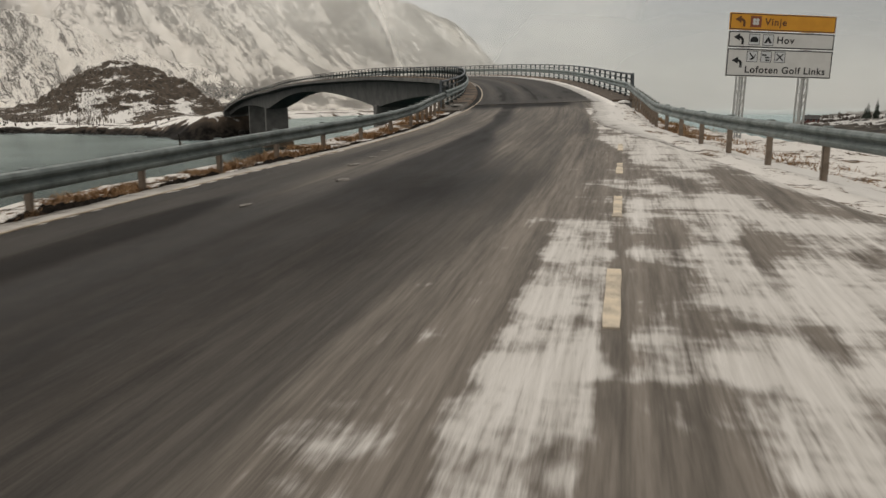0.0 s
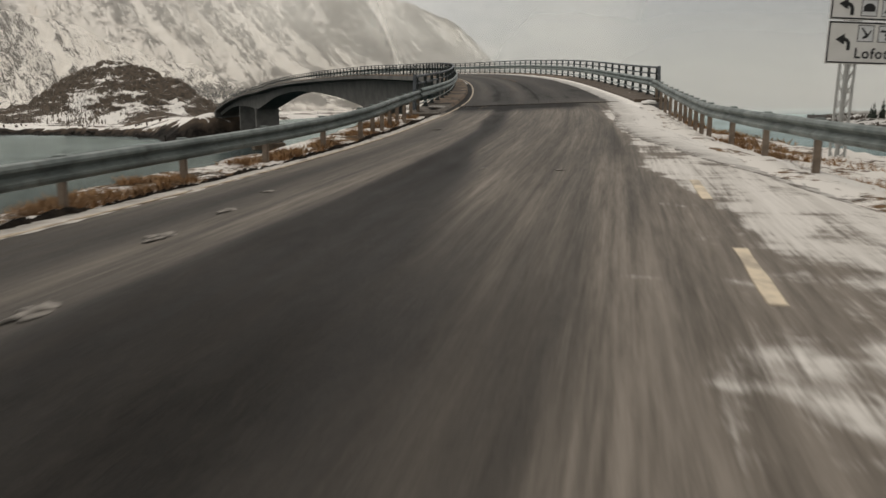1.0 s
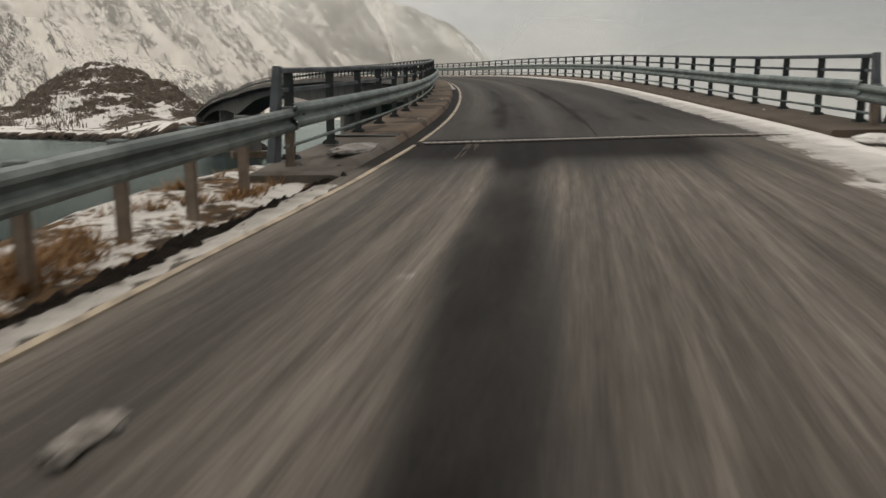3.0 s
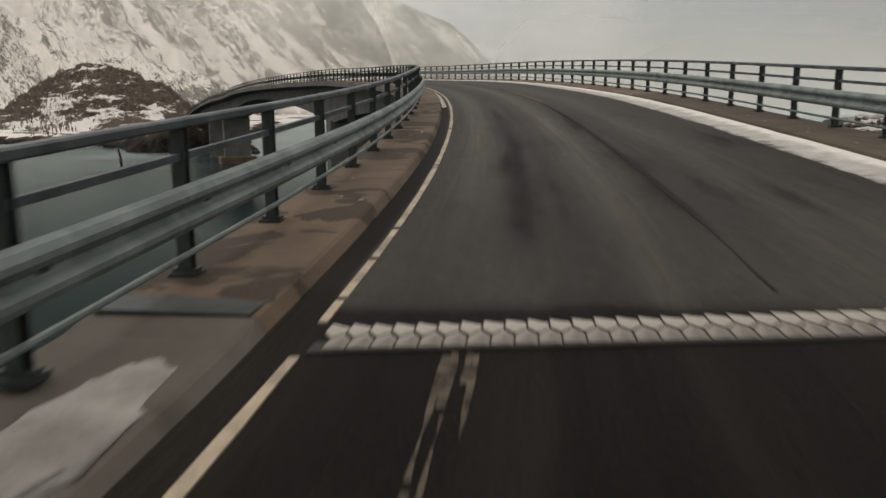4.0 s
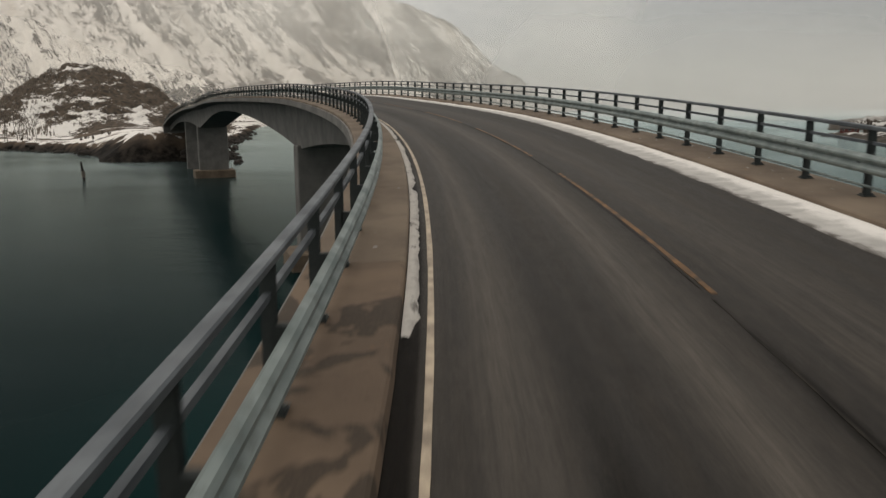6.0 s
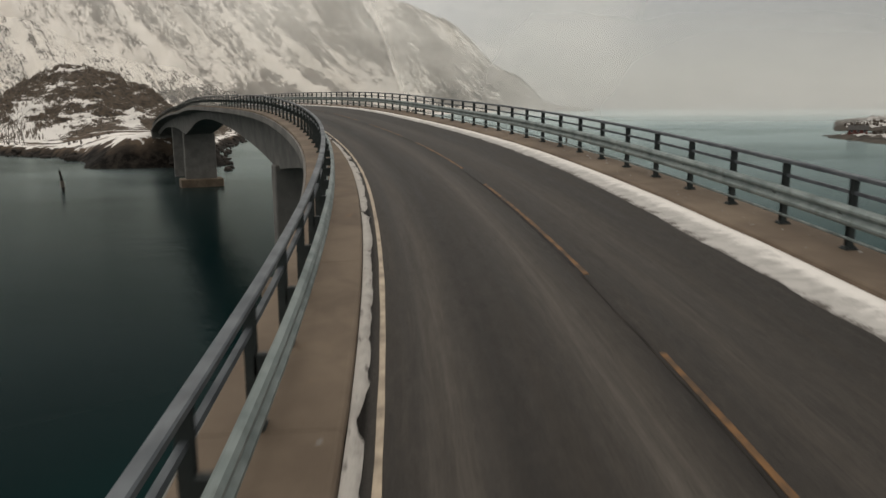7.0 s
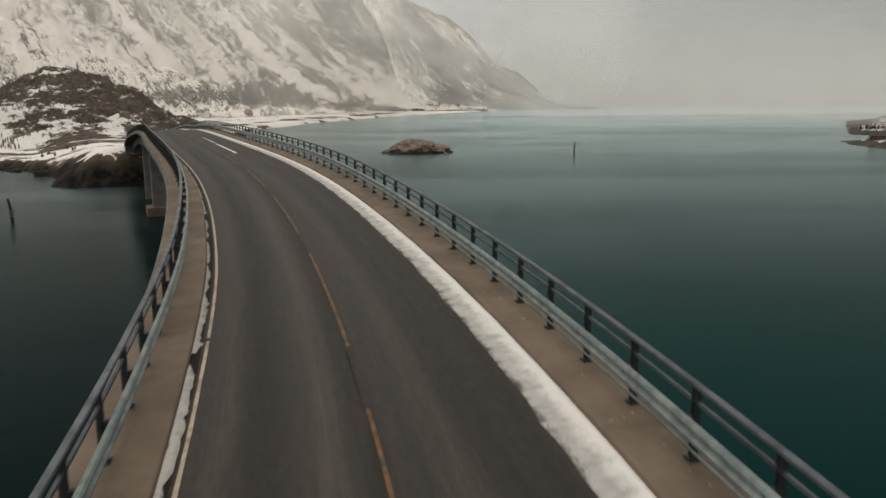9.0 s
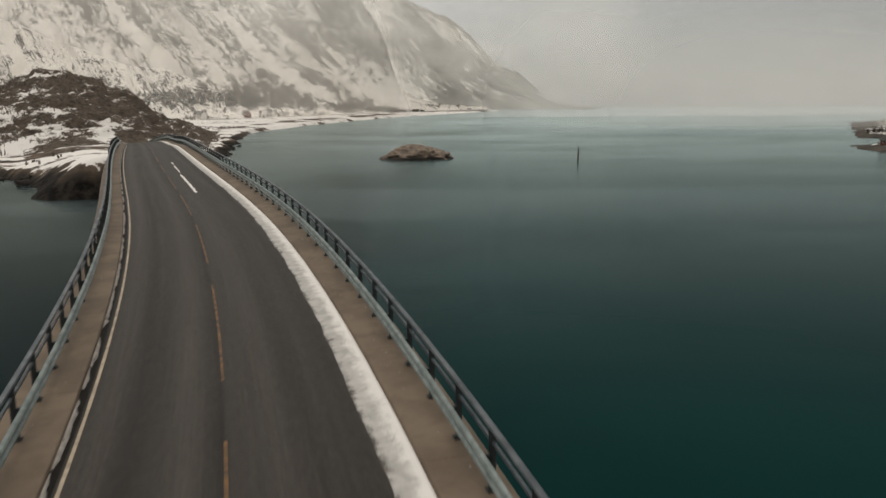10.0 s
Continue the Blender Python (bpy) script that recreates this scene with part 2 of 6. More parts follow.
def mat_water():
    """Dark teal water: light scattered from below, and a rippled gloss that grows towards grazing."""
    k = Nodes("sea_water")
    at = k.coords("Object", (1, 1, 1))
    ripple = k.noise(at, 0.8, 5, 0.6)
    swell = k.noise(k.coords("Object", (0.03, 0.08, 1), (0, 0, 0.4)), 1.0, 4, 0.55)
    calm = k.noise(k.coords("Object", (0.006, 0.013, 1), (0, 0, -0.45)), 1.0, 5, 0.6, 1.2)
    tone = k.noise(k.coords("Object", (0.012, 0.02, 1)), 1.0, 4, 0.55)
    col = k.mix(k.ramp(tone, 0.3, 0.7), (0.0010, 0.0182, 0.0174), (0.0017, 0.0258, 0.0245))
    # the mountain's dark reflection on the left side is put into the water's colour
    sep = k.n.new("ShaderNodeSeparateXYZ")
    k.l.new(k.co.outputs["Object"], sep.inputs[0])
    hill_reflection = k.ramp(k.math("ADD", sep.outputs[0], k.math("MULTIPLY", k.math("SUBTRACT", tone, 0.5), 30.0)), 12.0, -22.0)
    col = k.mix(hill_reflection, col, (0.0007, 0.0076, 0.0082))
    below, gloss, both, rim = (k.n.new(q) for q in ("ShaderNodeBsdfDiffuse", "ShaderNodeBsdfGlossy", "ShaderNodeMixShader", "ShaderNodeFresnel"))
    rim.inputs["IOR"].default_value = 1.15
    b = k.n.new("ShaderNodeBump")
    b.inputs["Strength"].default_value, b.inputs["Distance"].default_value = 0.35, 0.4
    k.l.new(k.math("ADD", k.math("MULTIPLY", ripple, 0.35), swell), b.inputs["Height"])
    k.l.new(b.outputs[0], gloss.inputs["Normal"])
    k.put(below.inputs["Color"], col)
    k.put(gloss.inputs["Roughness"], k.ramp(calm, 0.35, 0.65, 0.17, 0.25))
    gloss.inputs["Color"].default_value = (0.83, 0.955, 0.955, 1)
    k.put(both.inputs[0], k.math("MULTIPLY", k.math("POWER", rim.outputs[0], 1.35), k.math("MULTIPLY", k.ramp(calm, 0.3, 0.7, 0.80, 0.92), k.ramp(hill_reflection, 0, 1, 1.0, 0.96))))
    k.l.new(below.outputs[0], both.inputs[1])
    k.l.new(gloss.outputs[0], both.inputs[2])
    k.l.new(both.outputs[0], k.n["Material Output"].inputs[0])
    return k.m


ASPHALT = mat_asphalt()
OLDKERB = mat_concrete("pale_worn_kerb_concrete", (0.155, 0.136, 0.113), (0.095, 0.081, 0.067), (0.05, 0.041, 0.033), 0.6, 0.10)
DARKKERB = mat_concrete("damp_dark_kerb_concrete", (0.105, 0.080, 0.058), (0.075, 0.057, 0.042), (0.052, 0.040, 0.030), 0.5, 0.2)
KERB = mat_concrete("weathered_kerb_concrete", (0.19, 0.145, 0.103), (0.125, 0.093, 0.066), (0.085, 0.062, 0.044), 0.35, 0.16)
DAMPKERB = mat_concrete("damp_stained_kerb_concrete", (0.170, 0.120, 0.081), (0.102, 0.072, 0.050), (0.038, 0.029, 0.021), 0.88, 0.035)
CONCRETE = mat_concrete("bridge_concrete", (0.20, 0.19, 0.175), (0.135, 0.13, 0.12), (0.12, 0.112, 0.10), 0.3, 0.25)
GALV = mat_steel("weathered_galvanised_steel", (0.235, 0.272, 0.260), (0.148, 0.180, 0.175), (0.065, 0.062, 0.053))
ROADRAIL = mat_steel("old_galvanised_road_rail", (0.195, 0.22, 0.208), (0.12, 0.14, 0.134), (0.05, 0.046, 0.038))
TOPRAIL = mat_steel("blue_grey_painted_steel", (0.105, 0.118, 0.128), (0.062, 0.071, 0.080), (0.034, 0.034, 0.033))
POSTSTEEL = mat_simple("dark_weathered_steel", (0.060, 0.070, 0.068), (0.030, 0.036, 0.036), 3.0, 0.6, 0.3, 0.1, 0.003)
ROADPOST = mat_simple("stained_road_post_steel", (0.27, 0.215, 0.165), (0.16, 0.122, 0.092), 4.0, 0.65, 0.2, 0.1, 0.003)
SNOW = mat_simple("snow", (0.80, 0.775, 0.74), (0.66, 0.635, 0.60), 2.5, 0.85, 0, 0.5, 0.03, spec=0.3)
def mat_ridge(name, clean, grey, bare, lo, hi, spots=0.0, ruts=0.0, edge=0.0):
    """Ploughed snow brushed by passing wheels: clean at the kerb, thin and gritty towards the lane."""
    k = Nodes(name)
    brush = k.noise(k.coords("UV", (1.4, 2.6, 1), (0, 0, 0.7)), 1.0, 6, 0.74, 0.5)
    lumps = k.noise(k.coords("UV", (3.0, 1.3, 1)), 1.0, 5, 0.65)
    fine = k.noise(k.coords("UV", (30, 22, 1)), 1.0, 4, 0.7)
    sep = k.n.new("ShaderNodeSeparateXYZ")
    k.l.new(k.co.outputs["UV"], sep.inputs[0])
    n = k.math("ADD", k.math("MULTIPLY", brush, 0.6), k.math("MULTIPLY", lumps, 0.4))
    n = k.math("ADD", k.math("SUBTRACT", n, 0.5), k.math("MULTIPLY", k.math("SUBTRACT", fine, 0.5), 0.4))
    w = k.math("ADD", sep.outputs[0], k.math("MULTIPLY", n, 1.3))
    dim = (grey[0] * 0.80, grey[1] * 0.80, grey[2] * 0.80)
    col = k.mix(k.ramp(brush, 0.38, 0.6), dim, grey)
    col = k.mix(k.ramp(w, lo, hi), col, clean)
    col = k.mix(k.ramp(w, edge - 0.14, edge + 0.14, 1, 0), col, bare)
    if spots:
        col = k.mix(k.ramp(lumps, 0.56, 0.66, 0, spots), col, bare)
    if ruts:
        line = k.noise(k.coords("UV", (4.5, 0.30, 1), (0, 0, 0.08)), 1.0, 5, 0.7, 0.3)
        col = k.mix(k.ramp(line, 0.56, 0.64, 0, ruts), col, bare)
    k.bump(k.math("ADD", lumps, fine), 0.5, 0.03)
    return k.done(col, 0.9, 0, 0.25)


RIDGESNOW = mat_ridge("brushed_ridge_snow", (0.80, 0.765, 0.72), (0.50, 0.48, 0.45), (0.075, 0.065, 0.056), 0.40, 0.85, edge=0.09)
VERGESNOW = mat_ridge("gritty_verge_snow", (0.62, 0.58, 0.53), (0.33, 0.305, 0.27), (0.05, 0.042, 0.035), 0.15, 0.9, 0.85, 0.5, edge=0.12)
FIELDSNOW = mat_ridge("wind_packed_shoulder_snow", (0.66, 0.63, 0.59), (0.50, 0.475, 0.44), (0.12, 0.105, 0.09), 0.15, 0.9, 0.0, 0.5, edge=0.10)
SOIL = mat_simple("dark_frozen_soil", (0.030, 0.023, 0.017), (0.010, 0.008, 0.007), 6, 0.95, 0, 0.8, 0.03, spec=0.1)
GUTTERICE = mat_ridge("dirty_gutter_ice", (0.52, 0.49, 0.45), (0.27, 0.25, 0.225), (0.05, 0.043, 0.037), 0.20, 0.80, 0.85, edge=0.02)
TRODDEN = mat_simple("trodden_grey_snow", (0.30, 0.275, 0.245), (0.09, 0.078, 0.067), 7, 0.9, 0, 0.4, 0.01, spec=0.2)
WHITELINE = mat_simple("worn_white_line_paint", (0.50, 0.405, 0.290), (0.17, 0.136, 0.100), 3.2, 0.6, lo=0.34, hi=0.72)
DASHPAINT = mat_simple("pale_yellowish_line_paint", (0.64, 0.54, 0.40), (0.34, 0.29, 0.23), 4, 0.8, lo=0.40, hi=0.66)
YELLOWLINE = mat_simple("worn_yellow_line_paint", (0.19, 0.098, 0.038), (0.048, 0.036, 0.026), 3.0, 0.7, spec=0.2, lo=0.36, hi=0.66)
GRASS = mat_simple("dry_winter_grass", (0.33, 0.19, 0.085), (0.15, 0.09, 0.046), 2.0, 0.9)
HEATH = mat_snowy("snowy_verge", (0.15, 0.088, 0.042), (0.05, 0.038, 0.027), (0.66, 0.625, 0.58), 1.3, 0.40, 0.5, 1.0, bump=0.5, dist=0.08)
SHORE = mat_snowy("snowy_shore_land", (0.145, 0.106, 0.075), (0.060, 0.049, 0.040), (0.80, 0.765, 0.72), 0.06, 0.47, 0.75, 0.995, bump=0.5, dist=0.8)
HEADLAND = mat_snowy("grey_headland_heath", (0.088, 0.076, 0.063), (0.040, 0.036, 0.031), (0.50, 0.485, 0.46), 0.06, 0.40, 0.75, 0.995, bump=0.7, dist=0.8)
KNOLL = mat_snowy("snow_patched_rock", (0.135, 0.105, 0.079), (0.062, 0.054, 0.046), (0.80, 0.765, 0.72), 0.17, 0.36, 0.55, 0.98, (1, 1, 2.4), bump=0.9, dist=1.2, soft=0.03)
def mat_mountain(name, rock, rock2, snow, fine_scale, level, soft):
    """Rock streaked down the slope, with snow in patches, in specks and on ledges."""
    k = Nodes(name)
    big = k.noise(k.coords("UV", (26, 12, 1)), 1.0, 5, 0.6, 0.4)
    patch = k.noise(k.coords("UV", (118 * fine_scale, 72 * fine_scale, 1)), 1.0, 8, 0.76, 0.5)
    speck = k.noise(k.coords("UV", (430 * fine_scale, 330 * fine_scale, 1)), 1.0, 7, 0.85)
    run = k.noise(k.coords("UV", (330 * fine_scale, 34 * fine_scale, 1)), 1.0, 5, 0.65, 0.3)
    tint = k.noise(k.coords("UV", (150 * fine_scale, 90 * fine_scale, 1)), 1.0, 5, 0.65)
    stone = k.mix(k.ramp(tint, 0.38, 0.62), rock, rock2)
    stone = k.mix(k.ramp(run, 0.45, 0.65, 0, 0.6), stone, (rock2[0] * 0.5, rock2[1] * 0.5, rock2[2] * 0.5))
    f = k.math("ADD", k.math("MULTIPLY", big, 0.5), k.math("MULTIPLY", patch, 1.35))
    f = k.math("ADD", f, k.math("MULTIPLY", speck, 1.35))
    f = k.math("ADD", f, k.math("MULTIPLY", run, 0.55))
    f = k.math("SUBTRACT", f, 1.395)
    f = k.math("ADD", f, k.math("MULTIPLY", k.attr("snow"), 0.50))
    f = k.ramp(f, level - soft, level + soft)
    k.bump(k.math("ADD", patch, speck), 0.5, 6.0)
    return k.done(k.mix(f, stone, snow), 0.9, 0, 0.2)


SLOPE = mat_mountain("snowy_mountainside", (0.155, 0.134, 0.114), (0.094, 0.083, 0.073), (0.86, 0.81, 0.745), 1.0, 0.50, 0.032)
# rock paler than the near mountain's: distance haze is put into its colour
HAZEDSLOPE = mat_mountain("snow_dusted_hazed_mountainside", (0.25, 0.235, 0.205), (0.17, 0.16, 0.142), (0.80, 0.775, 0.715), 1.3, 0.56, 0.10)
ROCK = mat_simple("wet_shore_rock", (0.045, 0.038, 0.032), (0.022, 0.020, 0.018), 0.8, 0.8, 0, 0.7, 0.1, spec=0.12)
ISLET = mat_simple("lichen_grown_rock", (0.29, 0.22, 0.165), (0.10, 0.083, 0.068), 0.35, 0.9, 0, 0.7, 0.3)
WATER = mat_water()
BARK = mat_simple("birch_bark", (0.17, 0.145, 0.12), (0.09, 0.075, 0.065), 3, 0.9)
TWIG = mat_simple("bare_twigs", (0.13, 0.105, 0.085), (0.075, 0.06, 0.05), 1, 0.9)
SPRUCE = mat_simple("spruce_needles", (0.035, 0.045, 0.03), (0.018, 0.024, 0.018), 2, 0.9)
WOODS = mat_simple("far_dark_woods", (0.060, 0.055, 0.050), (0.032, 0.031, 0.029), 0.2, 0.9)
SCRUB = mat_simple("far_birch_scrub", (0.21, 0.185, 0.155), (0.14, 0.125, 0.108), 0.2, 0.9)
BRUSH = mat_simple("grey_brush_twigs", (0.26, 0.225, 0.185), (0.16, 0.135, 0.11), 0.3, 0.9)
SIGNSTEEL = mat_simple("bright_galvanised_steel", (0.44, 0.44, 0.42), (0.33, 0.33, 0.315), 1.5, 0.5, 0.2, 0.1, 0.003)
BLACK = mat_simple("black_sign_print", (0.008, 0.008, 0.008), (0.014, 0.014, 0.014), 5, 0.6)
SIGNWHITE = mat_simple("white_sign_sheet", (0.68, 0.67, 0.645), (0.60, 0.59, 0.565), 1.5, 0.5)
SIGNYELLOW = mat_simple("orange_yellow_sign_sheet", (0.72, 0.34, 0.03), (0.62, 0.28, 0.025), 1.5, 0.5)
SIGNBROWN = mat_simple("brown_pictogram_sheet", (0.26, 0.085, 0.04), (0.22, 0.07, 0.035), 3, 0.5)
SIGNTEXT_BROWN = mat_simple("brown_sign_print", (0.14, 0.06, 0.02), (0.12, 0.05, 0.02), 5, 0.6)
SIGNBLUE = mat_simple("pale_pictogram_sheet", (0.62, 0.63, 0.63), (0.56, 0.57, 0.58), 3, 0.5)
REDWALL = mat_simple("red_house_paint", (0.165, 0.060, 0.050), (0.125, 0.048, 0.042), 1, 0.8)
WHITEWALL = mat_simple("white_house_paint", (0.6, 0.58, 0.55), (0.5, 0.48, 0.46), 1, 0.8)
ROOFING = mat_simple("dark_roofing", (0.07, 0.065, 0.06), (0.045, 0.042, 0.04), 1, 0.8)
GLASS = mat_simple("window_glass", (0.03, 0.035, 0.04), (0.02, 0.02, 0.025), 1, 0.15)
SCRAPE = mat_simple("pale_scraped_asphalt", (0.13, 0.105, 0.082), (0.012, 0.010, 0.008), 6, 0.9, spec=0.1, lo=0.38, hi=0.66)
OLDSNOW = mat_simple("old_grey_snow", (0.40, 0.378, 0.35), (0.21, 0.193, 0.172), 1.6, 0.9, 0, 0.4, 0.02, spec=0.2)
TAR = mat_simple("dark_seam_tar", (0.014, 0.0125, 0.011), (0.034, 0.029, 0.024), 2, 0.8, spec=0.1)
RUBBER = mat_simple("black_joint_rubber", (0.03, 0.03, 0.03), (0.02, 0.02, 0.02), 4, 0.8)
JOINTSTEEL = mat_simple("worn_joint_steel", (0.40, 0.36, 0.315), (0.13, 0.112, 0.094), 1.1, 0.55, 0.3, lo=0.40, hi=0.66)


# ---------------------------------------------------------------- mesh helpers
def as_mesh(name, bm, *mats, smooth=False):
    me = bpy.data.meshes.new(name)
    bm.to_mesh(me)
    bm.free()
    for m in mats:
        me.materials.append(m)
    if smooth:
        me.polygons.foreach_set("use_smooth", [True] * len(me.polygons))
    return me


def part(name, bm, material, parent=None, label="", smooth=False):
    """Links a bmesh as one mesh object under a thing or a part."""
    me = bm if isinstance(bm, bpy.types.Mesh) else as_mesh(name, bm, material, smooth=smooth)
    ob = new(name, me)
    ob.parent = parent
    if label:
        ob["label"] = label
    return ob


def thing(name, label, category, group="", kind=""):
    return tagged(new(name), label, category, group, kind)


def box(bm, x0, y0, z0, x1, y1, z1, m=Matrix(), bevel=0.0):
    vs = [bm.verts.new(m @ Vector(p)) for p in ((x0, y0, z0), (x1, y0, z0), (x1, y1, z0), (x0, y1, z0), (x0, y0, z1), (x1, y0, z1), (x1, y1, z1), (x0, y1, z1))]
    fs = [bm.faces.new([vs[i] for i in q]) for q in ((3, 2, 1, 0), (4, 5, 6, 7), (0, 1, 5, 4), (1, 2, 6, 5), (2, 3, 7, 6), (3, 0, 4, 7))]
    if bevel:
        es = list({e for f in fs for e in f.edges})
        bmesh.ops.bevel(bm, geom=es, offset=bevel, segments=1, affect="EDGES")


def sweep(bm, frames, profile, closed=True, caps=True):
    """Carries a profile of (right, up) points along poses."""
    rings = [[bm.verts.new(m @ Vector((x, 0, z))) for x, z in profile] for m in frames]
    n = len(profile)
    for a, b in zip(rings, rings[1:]):
        for i in range(n if closed else n - 1):
            j = (i + 1) % n
            bm.faces.new((a[i], a[j], b[j], b[i]))
    if caps and closed:
        bm.faces.new(rings[0])
        bm.faces.new(rings[-1][::-1])


def tube(bm, a, b, r0, r1=None, sides=6):
    a, b = Vector(a), Vector(b)
    q = (b - a).to_track_quat("Z", "Y").to_matrix()
    r1 = r0 if r1 is None else r1
    rings = []
    for p, r in ((a, r0), (b, r1)):
        rings.append([bm.verts.new(p + q @ Vector((r * math.cos(2 * math.pi * i / sides), r * math.sin(2 * math.pi * i / sides), 0))) for i in range(sides)])
    for i in range(sides):
        j = (i + 1) % sides
        bm.faces.new((rings[0][i], rings[0][j], rings[1][j], rings[1][i]))
    bm.faces.new(rings[0][::-1])
    bm.faces.new(rings[1])


def grid(name, rows, mats, attrs=None, uvs=None, smooth=True):
    """A sheet from rows of points; attrs: name -> one value a point; uvs: one pair a point."""
    nr, nc = len(rows), len(rows[0])
    pts = [tuple(p) for r in rows for p in r]
    faces = [(i * nc + j, i * nc + j + 1, (i + 1) * nc + j + 1, (i + 1) * nc + j) for i in range(nr - 1) for j in range(nc - 1)]
    me = bpy.data.meshes.new(name)
    me.from_pydata(pts, [], faces)
    for m in mats:
        me.materials.append(m)
    if smooth:
        me.polygons.foreach_set("use_smooth", [True] * len(me.polygons))
    for key, values in (attrs or {}).items():
        me.attributes.new(key, "FLOAT", "POINT").data.foreach_set("value", [float(v) for v in values])
    if uvs:
        layer = me.uv_layers.new(name="UVMap")
        flat = np.array([uvs[l.vertex_index] for l in me.loops], float)
        layer.data.foreach_set("uv", flat.ravel())
    me.validate()
    me.update()
    return new(name, me)


def fbm(x, y, z=0.0, octaves=5):
    return noise.fractal(Vector((x, y, z)), 1.0, 2.0, octaves)


def smoothstep(a, b, x):
    t = min(1.0, max(0.0, (x - a) / (b - a)))
    return t * t * (3 - 2 * t)


def table(x, xs, ys):
    return float(np.interp(x, xs, ys))


def mat_mist():
    """Thin mist: mostly clear, the rest scatters the light of the sky."""
    k = Nodes("thin_mist")
    out = k.n["Material Output"]
    clear, a, c, both, veil = (k.n.new(q) for q in ("ShaderNodeBsdfTransparent", "ShaderNodeBsdfDiffuse", "ShaderNodeBsdfTranslucent", "ShaderNodeAddShader", "ShaderNodeMixShader"))
    for q in (a, c):
        q.inputs["Color"].default_value = (0.80, 0.78, 0.74, 1)
    k.l.new(a.outputs[0], both.inputs[0])
    k.l.new(c.outputs[0], both.inputs[1])
    cloud = k.noise(k.coords("Object", (1, 1, 2.5)), 0.0022, 4, 0.5)
    k.l.new(k.math("MULTIPLY", k.attr("veil"), k.ramp(cloud, 0.3, 0.7, 0.75, 1.2)), veil.inputs[0])
    k.l.new(clear.outputs[0], veil.inputs[1])
    k.l.new(both.outputs[0], veil.inputs[2])
    k.l.new(veil.outputs[0], out.inputs[0])
    return k.m


MIST = mat_mist()


# ---------------------------------------------------------------- water and land
def build_water():
    bm = bmesh.new()
    bmesh.ops.create_grid(bm, x_segments=24, y_segments=24, size=4900)
    ob = tagged(new("water", as_mesh("water", bm, WATER)), "calm dark teal fjord water with faint ripples", "sea", kind="structure")
    ob.location = (0, 0, WATER_Z)


SOUTH_X = [-900, -520, -320, -205, -170, -136, -94, -78, -66, -50]
SOUTH_Y = [420, 372, 352, 349, 346, 327, 300, 288, 268, 262]
EAST_Y = [255, 268, 300, 350, 420, 490, 600, 744, 978, 1250, 1527, 2200, 3000]
EAST_X = [-62, -58, -66, -82, -96, -107, -135, -160, -150, -120, -85, 60, 230]



def shore_distance(x, y):
    """How far a place lies inside the far shore, roughly in metres."""
    south = (y - table(x, SOUTH_X, SOUTH_Y)) * 0.8
    east = table(y, EAST_Y, EAST_X) - x
    return min(south, east)


def land_height(x, y):
    d = shore_distance(x, y) + 5 * fbm(x * 0.035, y * 0.035, 3)
    z = WATER_Z - 2.5 + 2.4 * smoothstep(-7, 0, d) + 3.2 * smoothstep(0, 7, d) + 2.5 * smoothstep(8, 80, d) + 0.012 * max(0, d - 60)
    z += 0.9 * fbm(x * 0.05, y * 0.05, 1) * smoothstep(0, 12, d)
    # the embankment under the road beyond the bridge
    s, o = near_road(x, y)
    if s > 252 and abs(o) < 32:
        top = float(np.interp(s, LINE_S, LINE_Z)) - 0.25
        w = smoothstep(31 if o < 0 else 17, 6.0, abs(o)) * smoothstep(253, 268, s)
        z = z * (1 - w) + max(z, top) * w
    return z


def build_shore():
    ys = np.concatenate([np.arange(258, 420, 3.0), np.arange(420, 580, 2.5), np.geomspace(580, 3000, 70)])
    rows, snow, rip = [], [], []
    for y in ys:
        far = table(y, EAST_Y, EAST_X) + 25
        near = -420 if y < 600 else -420 - (y - 600) * 0.55
        step = 150
        row = []
        for i in range(step):
            x = near + (far - near) * (i / (step - 1)) ** 0.8
            z = land_height(x, y)
            row.append((x, y, z))
            d = shore_distance(x, y)
            low = smoothstep(2.3, 1.7, z - WATER_Z + 0.5 * fbm(x * 0.15, y * 0.15, 6)) * smoothstep(900, 500, y)
            if -115 < x < -50 and y < 335:
                low = max(low, smoothstep(6.5, 3.5, z - WATER_Z + 2.5 * fbm(x * 0.12, y * 0.12, 16)))
            rip.append(low)
            if y > 640:
                v = 0.12 + 0.9 * fbm(x * 0.006, y * 0.02, 12)
            else:
                v = 0.10 - 0.9 * max(0.0, fbm(x * 0.03, y * 0.08, 3)) if 5 < d < 45 and y < 430 else -0.1 + 0.4 * smoothstep(-228, -262, x)
            if -190 < x < -100 and 5 < d:
                v -= 0.75 * smoothstep(0.0, 0.35, fbm(x * 0.03, y * 0.05, 22) + 0.25) * smoothstep(12, 26, d) * smoothstep(90, 40, d)
            if -110 < x < -50 and y < 330:
                v = 0.45 - 1.6 * max(0.0, fbm(x * 0.16, y * 0.16, 5) + 0.08)
            snow.append(0.35 * fbm(x * 0.02, y * 0.02, 9) + v - 2.5 * smoothstep(0.45, 0.9, low))
        rows.append(row)
    ob = grid("ground_far_shore", rows, [SHORE], {"snow": snow, "riprap": rip})
    tagged(ob, "snow-covered far shore with brown heath and dark shore rocks", "shore", kind="structure")


